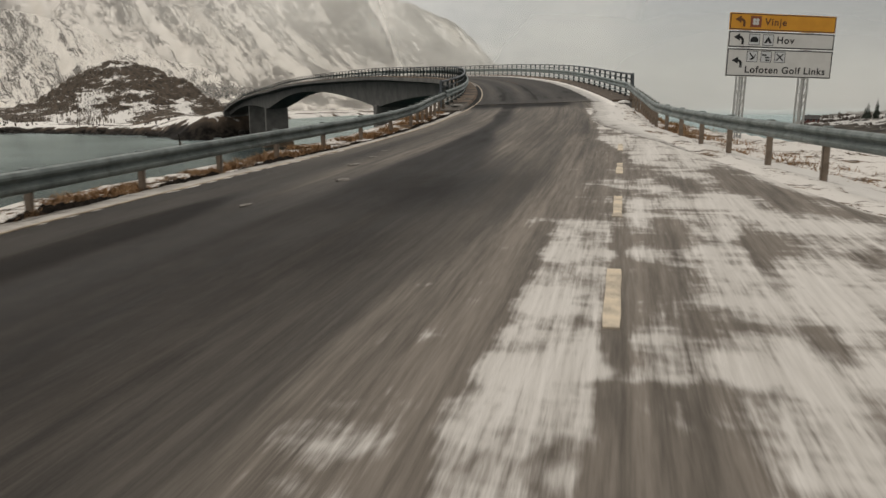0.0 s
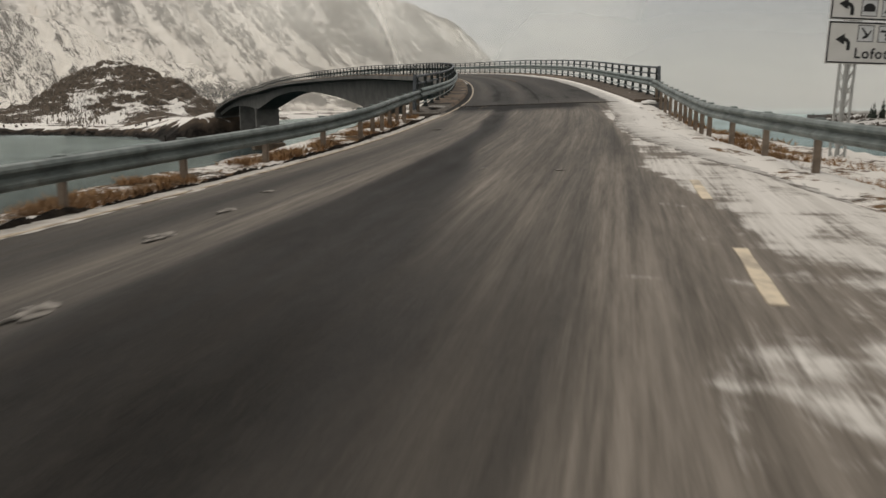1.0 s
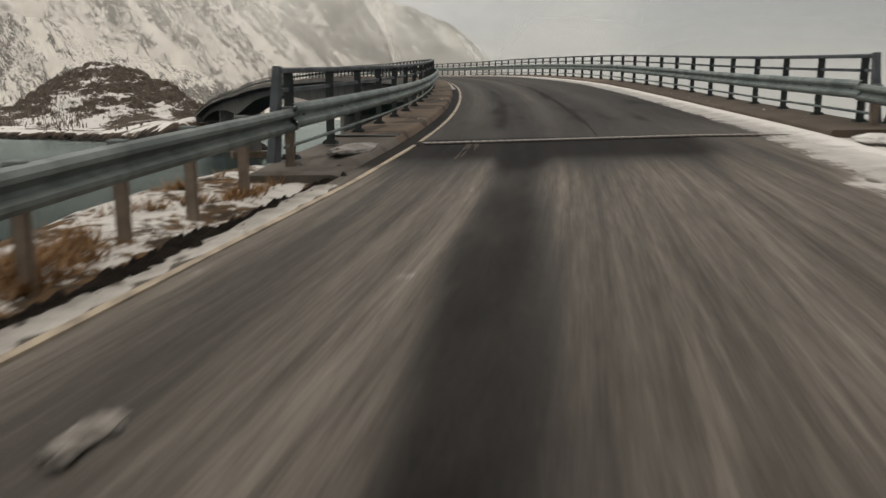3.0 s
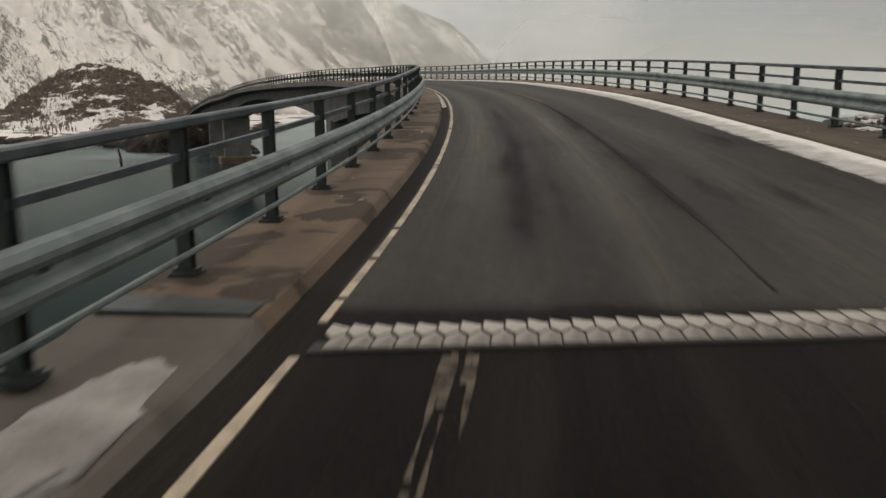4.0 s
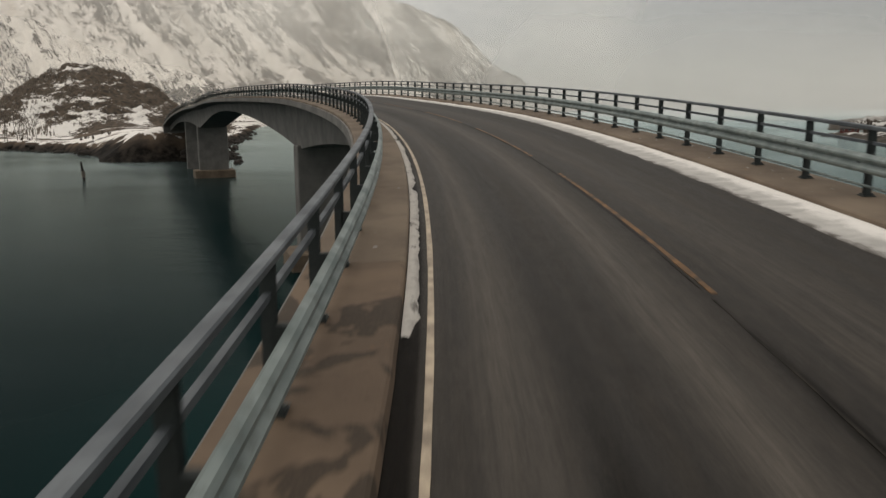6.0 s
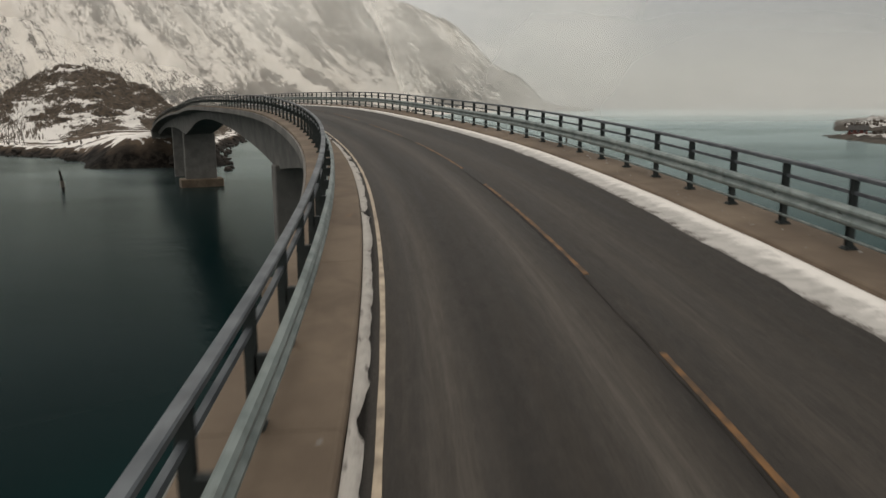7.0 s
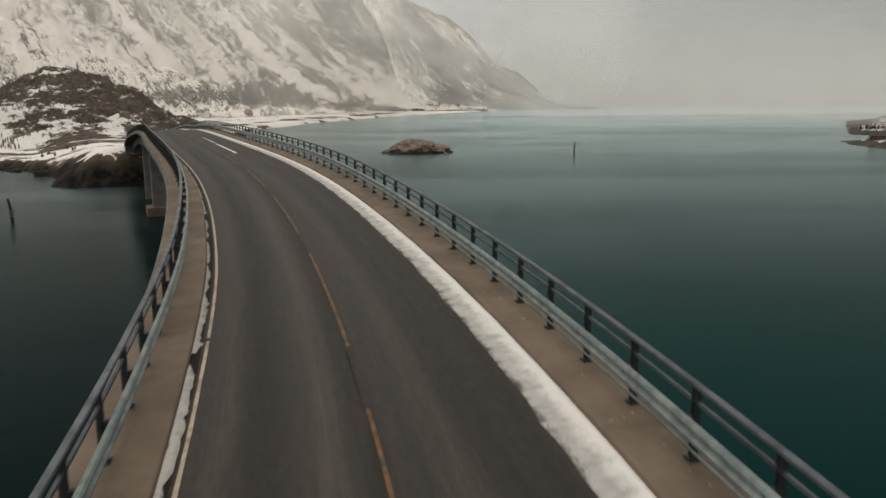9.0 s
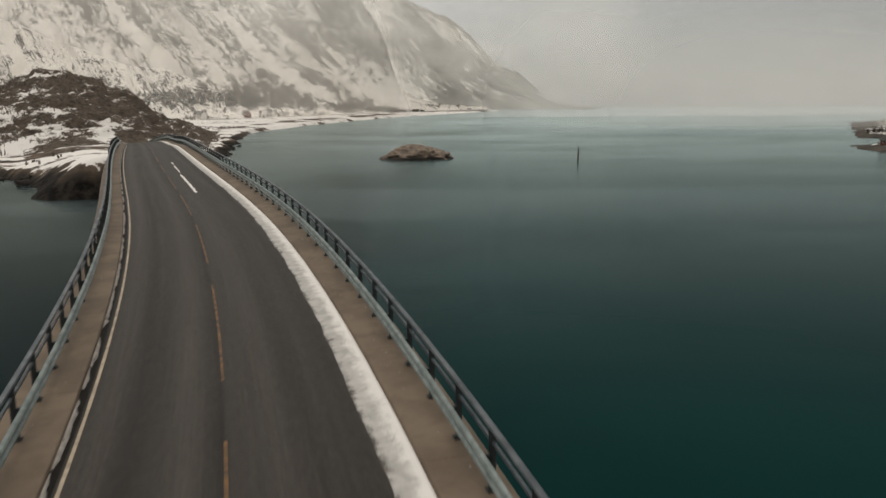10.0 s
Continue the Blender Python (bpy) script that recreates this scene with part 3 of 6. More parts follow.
# the rocky knoll behind the bridge: height of its crest along lines that fan out from the near bank
KNOLL_LINE = [-330, -295, -284, -272, -265, -253, -238, -230, -221, -213, -201, -197, -187, -181, -177, -172, -166, -159, -151, -143, -135]
KNOLL_CREST = [-2, 2, 10, 17, 21.5, 26.5, 32.5, 31, 30.5, 28, 26, 21, 19.5, 16.4, 13, 8, 4, 1.5, -1, -4, -8]
KNOLL_RUN = [330, 345, 374, 393, 440, 500, 545, 640]
KNOLL_RISE = [0, 0.03, 0.13, 0.28, 0.62, 1, 1, 0.2]
# where snow lies on it: line, share of the rise, half widths
KNOLL_SNOW = [(-236, 0.93, 9, 0.05), (-226, 0.36, 10, 0.07), (-222, 0.17, 17, 0.05), (-193, 0.17, 6, 0.12), (-262, 0.32, 12, 0.26), (-252, 0.06, 18, 0.04), (-284, 0.12, 14, 0.12), (-242, 0.66, 5, 0.05)]


def knoll_place(line, d):
    """Place, share of the rise and base of the knoll on one of its lines, d metres from the near bank."""
    x, y = 2.9 + (line - 2.9) * d / 500, 48 + d
    ground = land_height(x, y)
    crest = table(line + 3 * fbm(x * 0.05, y * 0.05, 8), KNOLL_LINE, KNOLL_CREST)
    rise = table(d + 11 * fbm(x * 0.05, y * 0.05, 5), KNOLL_RUN, KNOLL_RISE)
    lift = max(0.0, crest - ground) * rise
    # ledges
    q = lift / 4.6 + 0.9 * fbm(x * 0.03, y * 0.03, 2)
    step = math.floor(q)
    ledge = 4.6 * (step + smoothstep(0.25, 0.75, q - step) - q)
    rough = 1.6 * fbm(x * 0.09, y * 0.09, 4) + 1.5 * abs(fbm(x * 0.22, y * 0.22, lift * 0.2)) + 0.7 * fbm(x * 0.6, y * 0.6, 3)
    z = ground - 0.6 + lift + (0.85 * ledge + rough) * min(1.0, lift / 6)
    return Vector((x, y, z)), rise, lift


def build_knoll():
    rows, snow, rip = [], [], []
    for d in np.arange(326, 620, 1.7):
        row = []
        for line in np.arange(-330, -132, 1.25):
            p, rise, lift = knoll_place(line, d)
            row.append(p)
            v = -0.42 + 0.5 * fbm(p.x * 0.05, p.y * 0.05, 9)
            for l0, r0, wl_, wr in KNOLL_SNOW:
                v += 1.0 * math.exp(-((line - l0) / wl_) ** 2 - ((rise - r0) / wr) ** 2)
            snow.append(v)
            rip.append(0.0)
        rows.append(row)
    tagged(grid("knoll", rows, [KNOLL], {"snow": snow, "riprap": rip}), "dark brown rocky knoll with snow on its ledges", "hill", kind="structure")
    # leafless brush on its flank
    rnd = random.Random(31)
    verts, faces = [], []
    for _ in range(900):
        line, d = -262 + rnd.gauss(0, 24), rnd.uniform(336, 500)
        if line > -205 or fbm(line * 0.06, d * 0.03, 3) < -0.12:
            continue
        p, rise, lift = knoll_place(line, d)
        brush_clump(verts, faces, p, rnd.uniform(1.2, 3.4), rnd.uniform(0.4, 0.9), rnd, 14)
    for _ in range(420):
        line, d = rnd.uniform(-300, -150), rnd.gauss(505, 12)
        p, rise, lift = knoll_place(line, d)
        if lift > 4:
            brush_clump(verts, faces, p, rnd.uniform(0.3, 0.9), rnd.uniform(0.6, 1.4), rnd, 8)
    stuff_mesh("knoll_brush", verts, faces, BRUSH, "grey leafless brush on the knoll's flank", "scrub")


# the two mountains: for each bearing (x over y) a foot and a slope that rises away from it
BEAR = [-0.95, -0.70, -0.52, -0.42, -0.33, -0.25, -0.18, -0.12, -0.10, -0.085, -0.07, -0.0585, -0.05, -0.03, 0.0, 0.06]
FOOT = [820, 800, 800, 820, 900, 1050, 1250, 1500, 1600, 1680, 1750, 1820, 1880, 1980, 2150, 2600]
RISE = [430, 430, 430, 430, 430, 440, 445, 405, 284, 246, 188, 102, 58, 33, 16, 5]
RUN = [600, 600, 620, 660, 700, 740, 700, 560, 480, 430, 380, 330, 300, 260, 220, 200]
# snow gullies: lines of (bearing, height over distance), with their half width at both ends
GULLIES = [
    ([(-0.534, 0.142), (-0.515, 0.097), (-0.492, 0.045)], 0.005, 0.008),
    ([(-0.279, 0.142), (-0.26, 0.108), (-0.2335, 0.081), (-0.2144, 0.0585), (-0.184, 0.034), (-0.138, 0.008)], 0.003, 0.007),
    ([(-0.203, 0.0905), (-0.18, 0.066), (-0.146, 0.043), (-0.108, 0.022), (-0.05, 0.004)], 0.003, 0.006),
    ([(-0.138, 0.066), (-0.108, 0.043), (-0.066, 0.016), (-0.035, 0.004)], 0.002, 0.005),
    ([(-0.23, 0.15), (-0.2106, 0.1156), (-0.2068, 0.1)], 0.002, 0.002),
    ([(-0.165, 0.122), (-0.152, 0.108)], 0.005, 0.005),
    ([(-0.095, 0.053), (-0.065, 0.028), (-0.045, 0.008)], 0.002, 0.006),
    ([(-0.41, 0.142), (-0.375, 0.10), (-0.33, 0.05)], 0.003, 0.007),
    ([(-0.35, 0.142), (-0.31, 0.095), (-0.27, 0.06)], 0.002, 0.005),
]


def gully_snow(b, el):
    best = 0.0
    for line, w0, w1 in GULLIES:
        n = len(line) - 1
        for i, ((b0, e0), (b1, e1)) in enumerate(zip(line, line[1:])):
            u = ((b - b0) * (b1 - b0) + (el - e0) * (e1 - e0)) / ((b1 - b0) ** 2 + (e1 - e0) ** 2)
            u = min(1.0, max(0.0, u))
            d = math.hypot(b - b0 - u * (b1 - b0), el - e0 - u * (e1 - e0))
            w = w0 + (w1 - w0) * (i + u) / n
            best = max(best, smoothstep(1.5, 0.5, d / w))
    return best


# dark woods and pale fields along the foot: (bearing, height over distance, half widths)
WOODLAND = [(-0.325, 0.010, 0.024, 0.008), (-0.280, 0.011, 0.030, 0.008), (-0.243, 0.010, 0.022, 0.009), (-0.192, 0.010, 0.014, 0.010), (-0.160, 0.003, 0.012, 0.006), (-0.115, -0.001, 0.030, 0.004), (-0.066, -0.004, 0.030, 0.003), (-0.40, 0.012, 0.04, 0.008)]


def in_woods(b, el):
    return max(math.exp(-((b - q[0]) / q[2]) ** 2 - ((el - q[1]) / q[3]) ** 2) for q in WOODLAND)


def foot_snow(b, el):
    """More snow on the fields at the foot, a bright bench above the woods, less among the trees."""
    v = (0.30 + 0.6 * fbm(b * 60, el * 240, 3)) * smoothstep(0.002, -0.006, el) + 0.30 * math.exp(-((el - 0.027 - 0.25 * (b + 0.30)) / 0.004) ** 2) * smoothstep(-0.20, -0.26, b)
    return v - 0.12 * smoothstep(0.0, 0.006, el) * smoothstep(0.045, 0.025, el) - 0.4 * in_woods(b, el)


def mountain_place(b, h):
    foot, rise, run = (table(b, BEAR, c) for c in (FOOT, RISE, RUN))
    d = foot + run * h
    return Vector((b * d, d, WATER_Z + 7 + rise * h ** 1.35))


def build_mountain():
    rows, snow, uvs = [], [], []
    nb, nh = 420, 170
    for i in range(nb):
        b = -0.95 + 1.01 * (i / (nb - 1)) ** 0.72
        foot, rise, run = (table(b, BEAR, c) for c in (FOOT, RISE, RUN))
        row = []
        for j in range(nh):
            h = j / (nh - 1)
            up = h ** 1.35
            dist = foot + run * h
            z = WATER_Z + 7 + rise * up
            el = (z - 11) / dist
            lean = b + el * table(b, [-0.6, -0.45, -0.3, -0.1], [0.45, 0.6, 0.85, 0.95])
            g = fbm(lean * 20, h * 1.2, 11, 4)
            rib = abs(fbm(lean * 11, h * 0.8, 21, 3))
            dist += (30 * g - 45 * rib) * smoothstep(0.04, 0.35, h) + 9 * fbm(lean * 70, h * 7, 2, 4) * smoothstep(0.0, 0.2, h)
            z += 6 * fbm(b * 60, h * 14, 6, 4) * smoothstep(0, 0.08, h)
            row.append((b * dist, dist, z))
            uvs.append((lean, el))
            cliff = smoothstep(-0.33, -0.24, b - 0.6 * (el - 0.06)) * smoothstep(0.028, 0.075, el + 0.25 * (b + 0.12))
            v = 0.25 * fbm(lean * 9, el * 12, 31, 3) + 0.06 - 0.16 * cliff + foot_snow(b, el) + 0.06 * smoothstep(-0.36, -0.48, b)
            snow.append(v + 0.95 * gully_snow(b + 0.007 * fbm(b * 90, el * 90, 3), el + 0.007 * fbm(b * 90, el * 90, 8)))
        rows.append(row)
    ob = grid("mountain", rows, [SLOPE], {"snow": snow}, uvs)
    tagged(ob, "steep snow-streaked mountainside with dark rock ribs", "mountain", kind="structure")
    # the far one, its rock colour paled for haze
    rows, snow, uvs = [], [], []
    fb = [-0.16, -0.10, -0.066, -0.038, -0.004, 0.021, 0.0335, 0.046, 0.065, 0.081, 0.10, 0.1257, 0.134, 0.15, 0.18, 0.20]
    fe = [0.17, 0.145, 0.136, 0.127, 0.1155, 0.102, 0.090, 0.078, 0.058, 0.0487, 0.041, 0.019, 0.0075, 0.0025, 0.0, -0.003]
    for i in range(220):
        b = -0.16 + 0.36 * i / 219
        top = table(b, fb, fe) * 4050 * (1 + 0.02 * fbm(b * 90, 0, 3)) + 14
        row = []
        for j in range(80):
            h = j / 79
            lean = b + h * 0.1
            dist = 3450 + 600 * h + 80 * fbm(lean * 25, h * 2, 5) * smoothstep(0, 0.2, h) - 110 * abs(fbm(lean * 22, h, 15)) * h
            z = WATER_Z + 2 + top * h ** 0.9
            row.append((b * dist, dist, z))
            uvs.append((lean, h * 0.15))
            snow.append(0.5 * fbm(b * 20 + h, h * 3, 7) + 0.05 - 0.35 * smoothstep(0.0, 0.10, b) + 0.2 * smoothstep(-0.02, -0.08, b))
        rows.append(row)
    ob = grid("mountain_far", rows, [HAZEDSLOPE], {"snow": snow}, uvs)
    tagged(ob, "snow-dusted mountain across the fjord with haze in its colour", "mountain", kind="structure")


def build_mist():
    """Veils of thin mist that hang before the mountains."""
    for name, b0, b1, reach, top, full in (("mist_near", -1.1, -0.035, lambda b: table(b, BEAR, FOOT) - 60, 620, lambda b: table(b, [-1.0, -0.5, -0.3, -0.16, -0.11, -0.08, -0.06, -0.035], [0.20, 0.25, 0.37, 0.57, 0.58, 0.56, 0.55, 0.5])),
                                           ("mist_far", -0.35, 0.30, lambda b: 3150, 900, lambda b: table(b, [-0.35, -0.1, 0.1, 0.2, 0.3], [0.42, 0.42, 0.40, 0.40, 0.0])),
                                           ("mist_over_sound", 0.06, 1.6, lambda b: 680, 150, lambda b: table(b, [0.06, 0.3, 1.3, 1.6], [0.0, 0.30, 0.32, 0.0])),
                                           ("mist_over_sea", 0.0, 1.2, lambda b: 1500, 330, lambda b: table(b, [0.0, 0.12, 1.0, 1.2], [0.0, 0.40, 0.40, 0.0]))):
        rows, dens = [], []
        for i in range(160):
            b = b0 + (b1 - b0) * i / 159
            row = []
            for j in range(24):
                h = (j / 23) ** 1.6
                d = reach(b)
                row.append((b * d, d, WATER_Z + 0.4 + top * h))
                low = name in ("mist_over_sea", "mist_over_sound")
                rim = -0.040 - 0.40 * (WATER_Z + top * h - 11) / d
                ends = smoothstep(rim + 0.012, rim - 0.003, b) if name == "mist_near" else 1.0
                dens.append(full(b) * ((smoothstep(-0.005, 0.055, h) if name == "mist_over_sound" else 1) * smoothstep(1.0, 0.05, h)) if low else ends * full(b) * (0.5 * smoothstep(0.0, 0.015, h) + 0.5 * smoothstep(0.02, 0.30, h)) * smoothstep(1.0, 0.75, h))
            rows.append(row)
        tagged(grid(name, rows, [MIST], {"veil": dens}), "thin veil of pale mist before the mountains", "mist", kind="stuff")


def rock_mesh(name, rx, ry, rz, seed, mat, detail=3, rough=0.35):
    bm = bmesh.new()
    bmesh.ops.create_icosphere(bm, subdivisions=detail, radius=1)
    for v in bm.verts:
        p = v.co.normalized()
        k = 1 + rough * fbm(p.x * 1.6 + seed, p.y * 1.6, p.z * 1.6, 5) + 0.12 * fbm(p.x * 6, p.y * 6 + seed, p.z * 6, 3)
        v.co = Vector((p.x * rx * k, p.y * ry * k, max(-0.35 * rz, p.z * rz * k)))
    return as_mesh(name, bm, mat, smooth=True)


def build_islets():
    ob = tagged(new("islet", rock_mesh("islet", 14.2, 9.5, 5.8, 4, ISLET, 5, 0.26)), "small bare rocky islet rising from the water", "islet")
    ob.location = (-7.8, 415, WATER_Z - 0.6)
    skirt = part("wet_rim", rock_mesh("wet_rim", 16.2, 11, 2.9, 9, ROCK, 4, 0.14), None, ob, "dark wet rim at the waterline")
    skirt.location = (0, 0, 0.1)
    for x, y, rx, rz in ((-101, 303, 2.5, 1.2), (-120, 311, 3.0, 1.0)):
        r = tagged(new("skerry", rock_mesh("skerry", rx, rx * 0.5, rz * 1.6, rx, ROCK, 3)), "low dark skerry just above the water", "rock", "skerries")
        r.location = (x, y, WATER_Z)


def build_marker(x, y, top, lean, label):
    bm = bmesh.new()
    tube(bm, (0, 0, -2), (lean, 0.1, top * 0.55), 0.30, 0.26, 8)
    tube(bm, (lean, 0.1, top * 0.5), (lean * 2.2, 0.0, top), 0.24, 0.2, 8)
    bm2 = bmesh.new()
    tube(bm2, (lean * 0.6, 0, top * 0.18), (lean * 0.9, 0.02, top * 0.5), 0.42, 0.40, 8)
    e = thing("sea_marker_pole", label, "marker pole", "sea marker poles")
    part("pole", bm, ROCK, e)
    part("sleeve", bm2, BARK, e)
    e.location = (x, y, WATER_Z)


def right_height(x, y):
    """A low spit in front, a bay behind it and heath land beyond."""
    beyond = min((x - 240 - (y - 519) * 0.53) * 0.75, (y - 575 + (x - 310) * 0.5) * 0.8)
    spit = min((x - table(y, [290, 325, 361, 433, 455, 490], [180, 188, 196, 209, 211, 221])) * 0.9, (498 + (x - 221) * 0.25 - y) * 0.8)
    d = max(beyond, spit) + 4 * fbm(x * 0.05, y * 0.05, 17)
    return WATER_Z - 2 + 3.2 * smoothstep(-5, 5, d) + 3.5 * smoothstep(4, 45, d) + 2.2 * fbm(x * 0.06, y * 0.06, 7) * smoothstep(0, 12, d) + 13 * smoothstep(40, 150, d)


def build_right_shore():
    rows, snow = [], []
    for y in np.arange(292, 960, 4.0):
        row = []
        x0 = table(y, [290, 490, 520, 575, 950], [168, 205, 228, 255, 440])
        for i in range(120):
            x = x0 + 2.2 * i
            z = right_height(x, y)
            row.append((x, y, z))
            snow.append(-0.15 + 0.9 * fbm(x * 0.05, y * 0.05) - (2.5 if z < WATER_Z + 1.6 else 0))
        rows.append(row)
    tagged(grid("ground_right_shore", rows, [HEADLAND], {"snow": snow}), "low headland of brown heath with snow patches and dark shore rocks", "shore", kind="structure")


# ---------------------------------------------------------------- the near bank
RAIL_RIGHT = [(6.1, -14), (6.1, -4), (6.15, 4), (6.2, 10), (6.4, 15), (6.55, 18), (6.95, 22.5), (7.45, 26.4), (8.05, 29.5), (8.8, 33.4), (9.45, 37.2), (9.75, 39.0)]
EDGE_LEFT = [(-9.6, -14), (-7.4, -2), (-5.1, 8.5), (-3.75, 13.5), (-2.97, 16), (-2.39, 18), (-1.84, 20), (-1.34, 22), (-0.87, 24), (-0.44, 26), (-0.08, 28), (0.40, 30.8), (0.95, 33.9), (1.5, 38.4)]
RAIL_LEFT = [(-10.4, -14), (-8.2, -2), (-5.95, 8.5), (-4.75, 13.5), (-3.75, 17.5), (-2.7, 21.0), (-1.85, 23.8), (-1.25, 26.0), (-0.85, 28.5), (-0.6, 31.1), (-0.28, 33.9), (0.05, 36.9)]


def left_edge(y):
    return table(y, [q[1] for q in EDGE_LEFT], [q[0] for q in EDGE_LEFT])


def soil_line(y):
    """How far the dark soil lies from the left edge of the asphalt."""
    return table(y, [14, 18, 22, 26, 30], [0.83, 0.63, 0.50, 0.49, 0.46])


def left_rail(y):
    return table(y, [q[1] for q in RAIL_LEFT], [q[0] for q in RAIL_LEFT])


def right_rail(y):
    return table(y, [q[1] for q in RAIL_RIGHT], [q[0] for q in RAIL_RIGHT])


def shoulder_fall(x, y):
    """How far the right shoulder has dropped on the way to the rail."""
    rr = right_rail(min(y, 37.5))
    return 0.27 * smoothstep(rr - 1.7, rr + 0.2, x) * smoothstep(39.0, 36.5, y)


def bank_height(x, y):
    """The embankment that carries the road up to the bridge."""
    yy = min(y, 37.5)
    s, o = near_road(x, yy)
    s = min(s, -1.5)
    road = float(np.interp(s, LINE_S, LINE_Z)) + cross_fall(s, max(-5, min(6, o)))
    le, rr = left_edge(yy), right_rail(yy)
    n = fbm(x * 0.5, y * 0.5, 2) * 0.10 + fbm(x * 1.7, y * 1.7, 5) * 0.04
    if x < le:
        d = le - x
        z = road - 0.02 - 0.04 * smoothstep(0.1, 0.6, d) - 0.55 * max(0, d - 2.2) * smoothstep(1.9, 3.4, d)
        z += n * smoothstep(0.1, 0.7, d)
    elif x > rr - 0.4:
        d = x - rr + 0.4
        z = road - 0.05 - shoulder_fall(x, yy) - 0.05 * d - 0.5 * max(0, d - table(yy, [6, 14, 20, 25, 30, 38], [18.0, 14.0, 7.0, 3.0, 0.9, 0.6])) + n * smoothstep(0.0, 1.0, d)
    else:
        z = road - 0.06
    if y > 37.5:
        z -= (y - 37.5) * 0.85
    away = max(0.0, abs(x - 4) - 12) + max(0.0, y - 38)
    z += (1.6 * fbm(x * 0.09, y * 0.09, 7) + 0.7 * fbm(x * 0.3, y * 0.3, 9)) * smoothstep(0, 9, away)
    return max(z, WATER_Z - 2)


def build_bank():
    rows, snow = [], []
    xs = np.concatenate([np.arange(-60, -12, 1.2), np.arange(-12, 16, 0.22), np.arange(16, 70, 1.3)])
    ys = np.concatenate([np.arange(-60, -4, 2.0), np.arange(-4, 40, 0.4), np.arange(40, 60, 1.0)])
    for y in ys:
        row = []
        for x in xs:
            row.append((x, y, bank_height(x, y)))
            right = x > right_rail(min(y, 37)) - 2
            d = left_edge(min(y, 37.5)) - x
            snow.append((table(y, [14, 26], [0.05, 0.12]) if right else -0.14 - 1.6 * math.exp(-((d - soil_line(y)) / 0.13) ** 2)) + 0.3 * fbm(x * 0.6, y * 0.6, 3))
        rows.append(row)
    tagged(grid("ground", rows, [HEATH], {"snow": snow}), "snow-dusted road embankment with dead grass", "ground", kind="structure")


def bump_at(o, mid, wide):
    return math.exp(-((o - mid) / wide) ** 2)


def track_edges(s):
    """Left and right edge of the wet wheel track on the approach."""
    return (table(s, [-40, -28, -23, -16, -12.5, -8.5, -6], [-1.2, -1.25, -1.20, -1.28, -1.34, -1.75, -1.8]),
            table(s, [-36, -32, -28, -25, -23, -20.5, -17, -15, -11.5, -6.5, -2], [0.9, 1.1, 0.8, 0.25, 0.05, -0.12, -0.75, -0.87, -0.91, -1.2, -1.3]))


def in_track(s, o):
    """One inside the wet wheel track, sharp on its left side and worn on the other."""
    a, b = track_edges(s)
    a += 0.04 * fbm(s * 0.9, 3, 1)
    return smoothstep(a - 0.13, a + 0.13, o) * smoothstep(b + 0.30 + 0.5 * smoothstep(-20, -25, s), b - 0.16 - 0.3 * smoothstep(-20, -25, s), o) * (0.9 + 0.25 * fbm(s * 0.5, o * 1.5, 6))


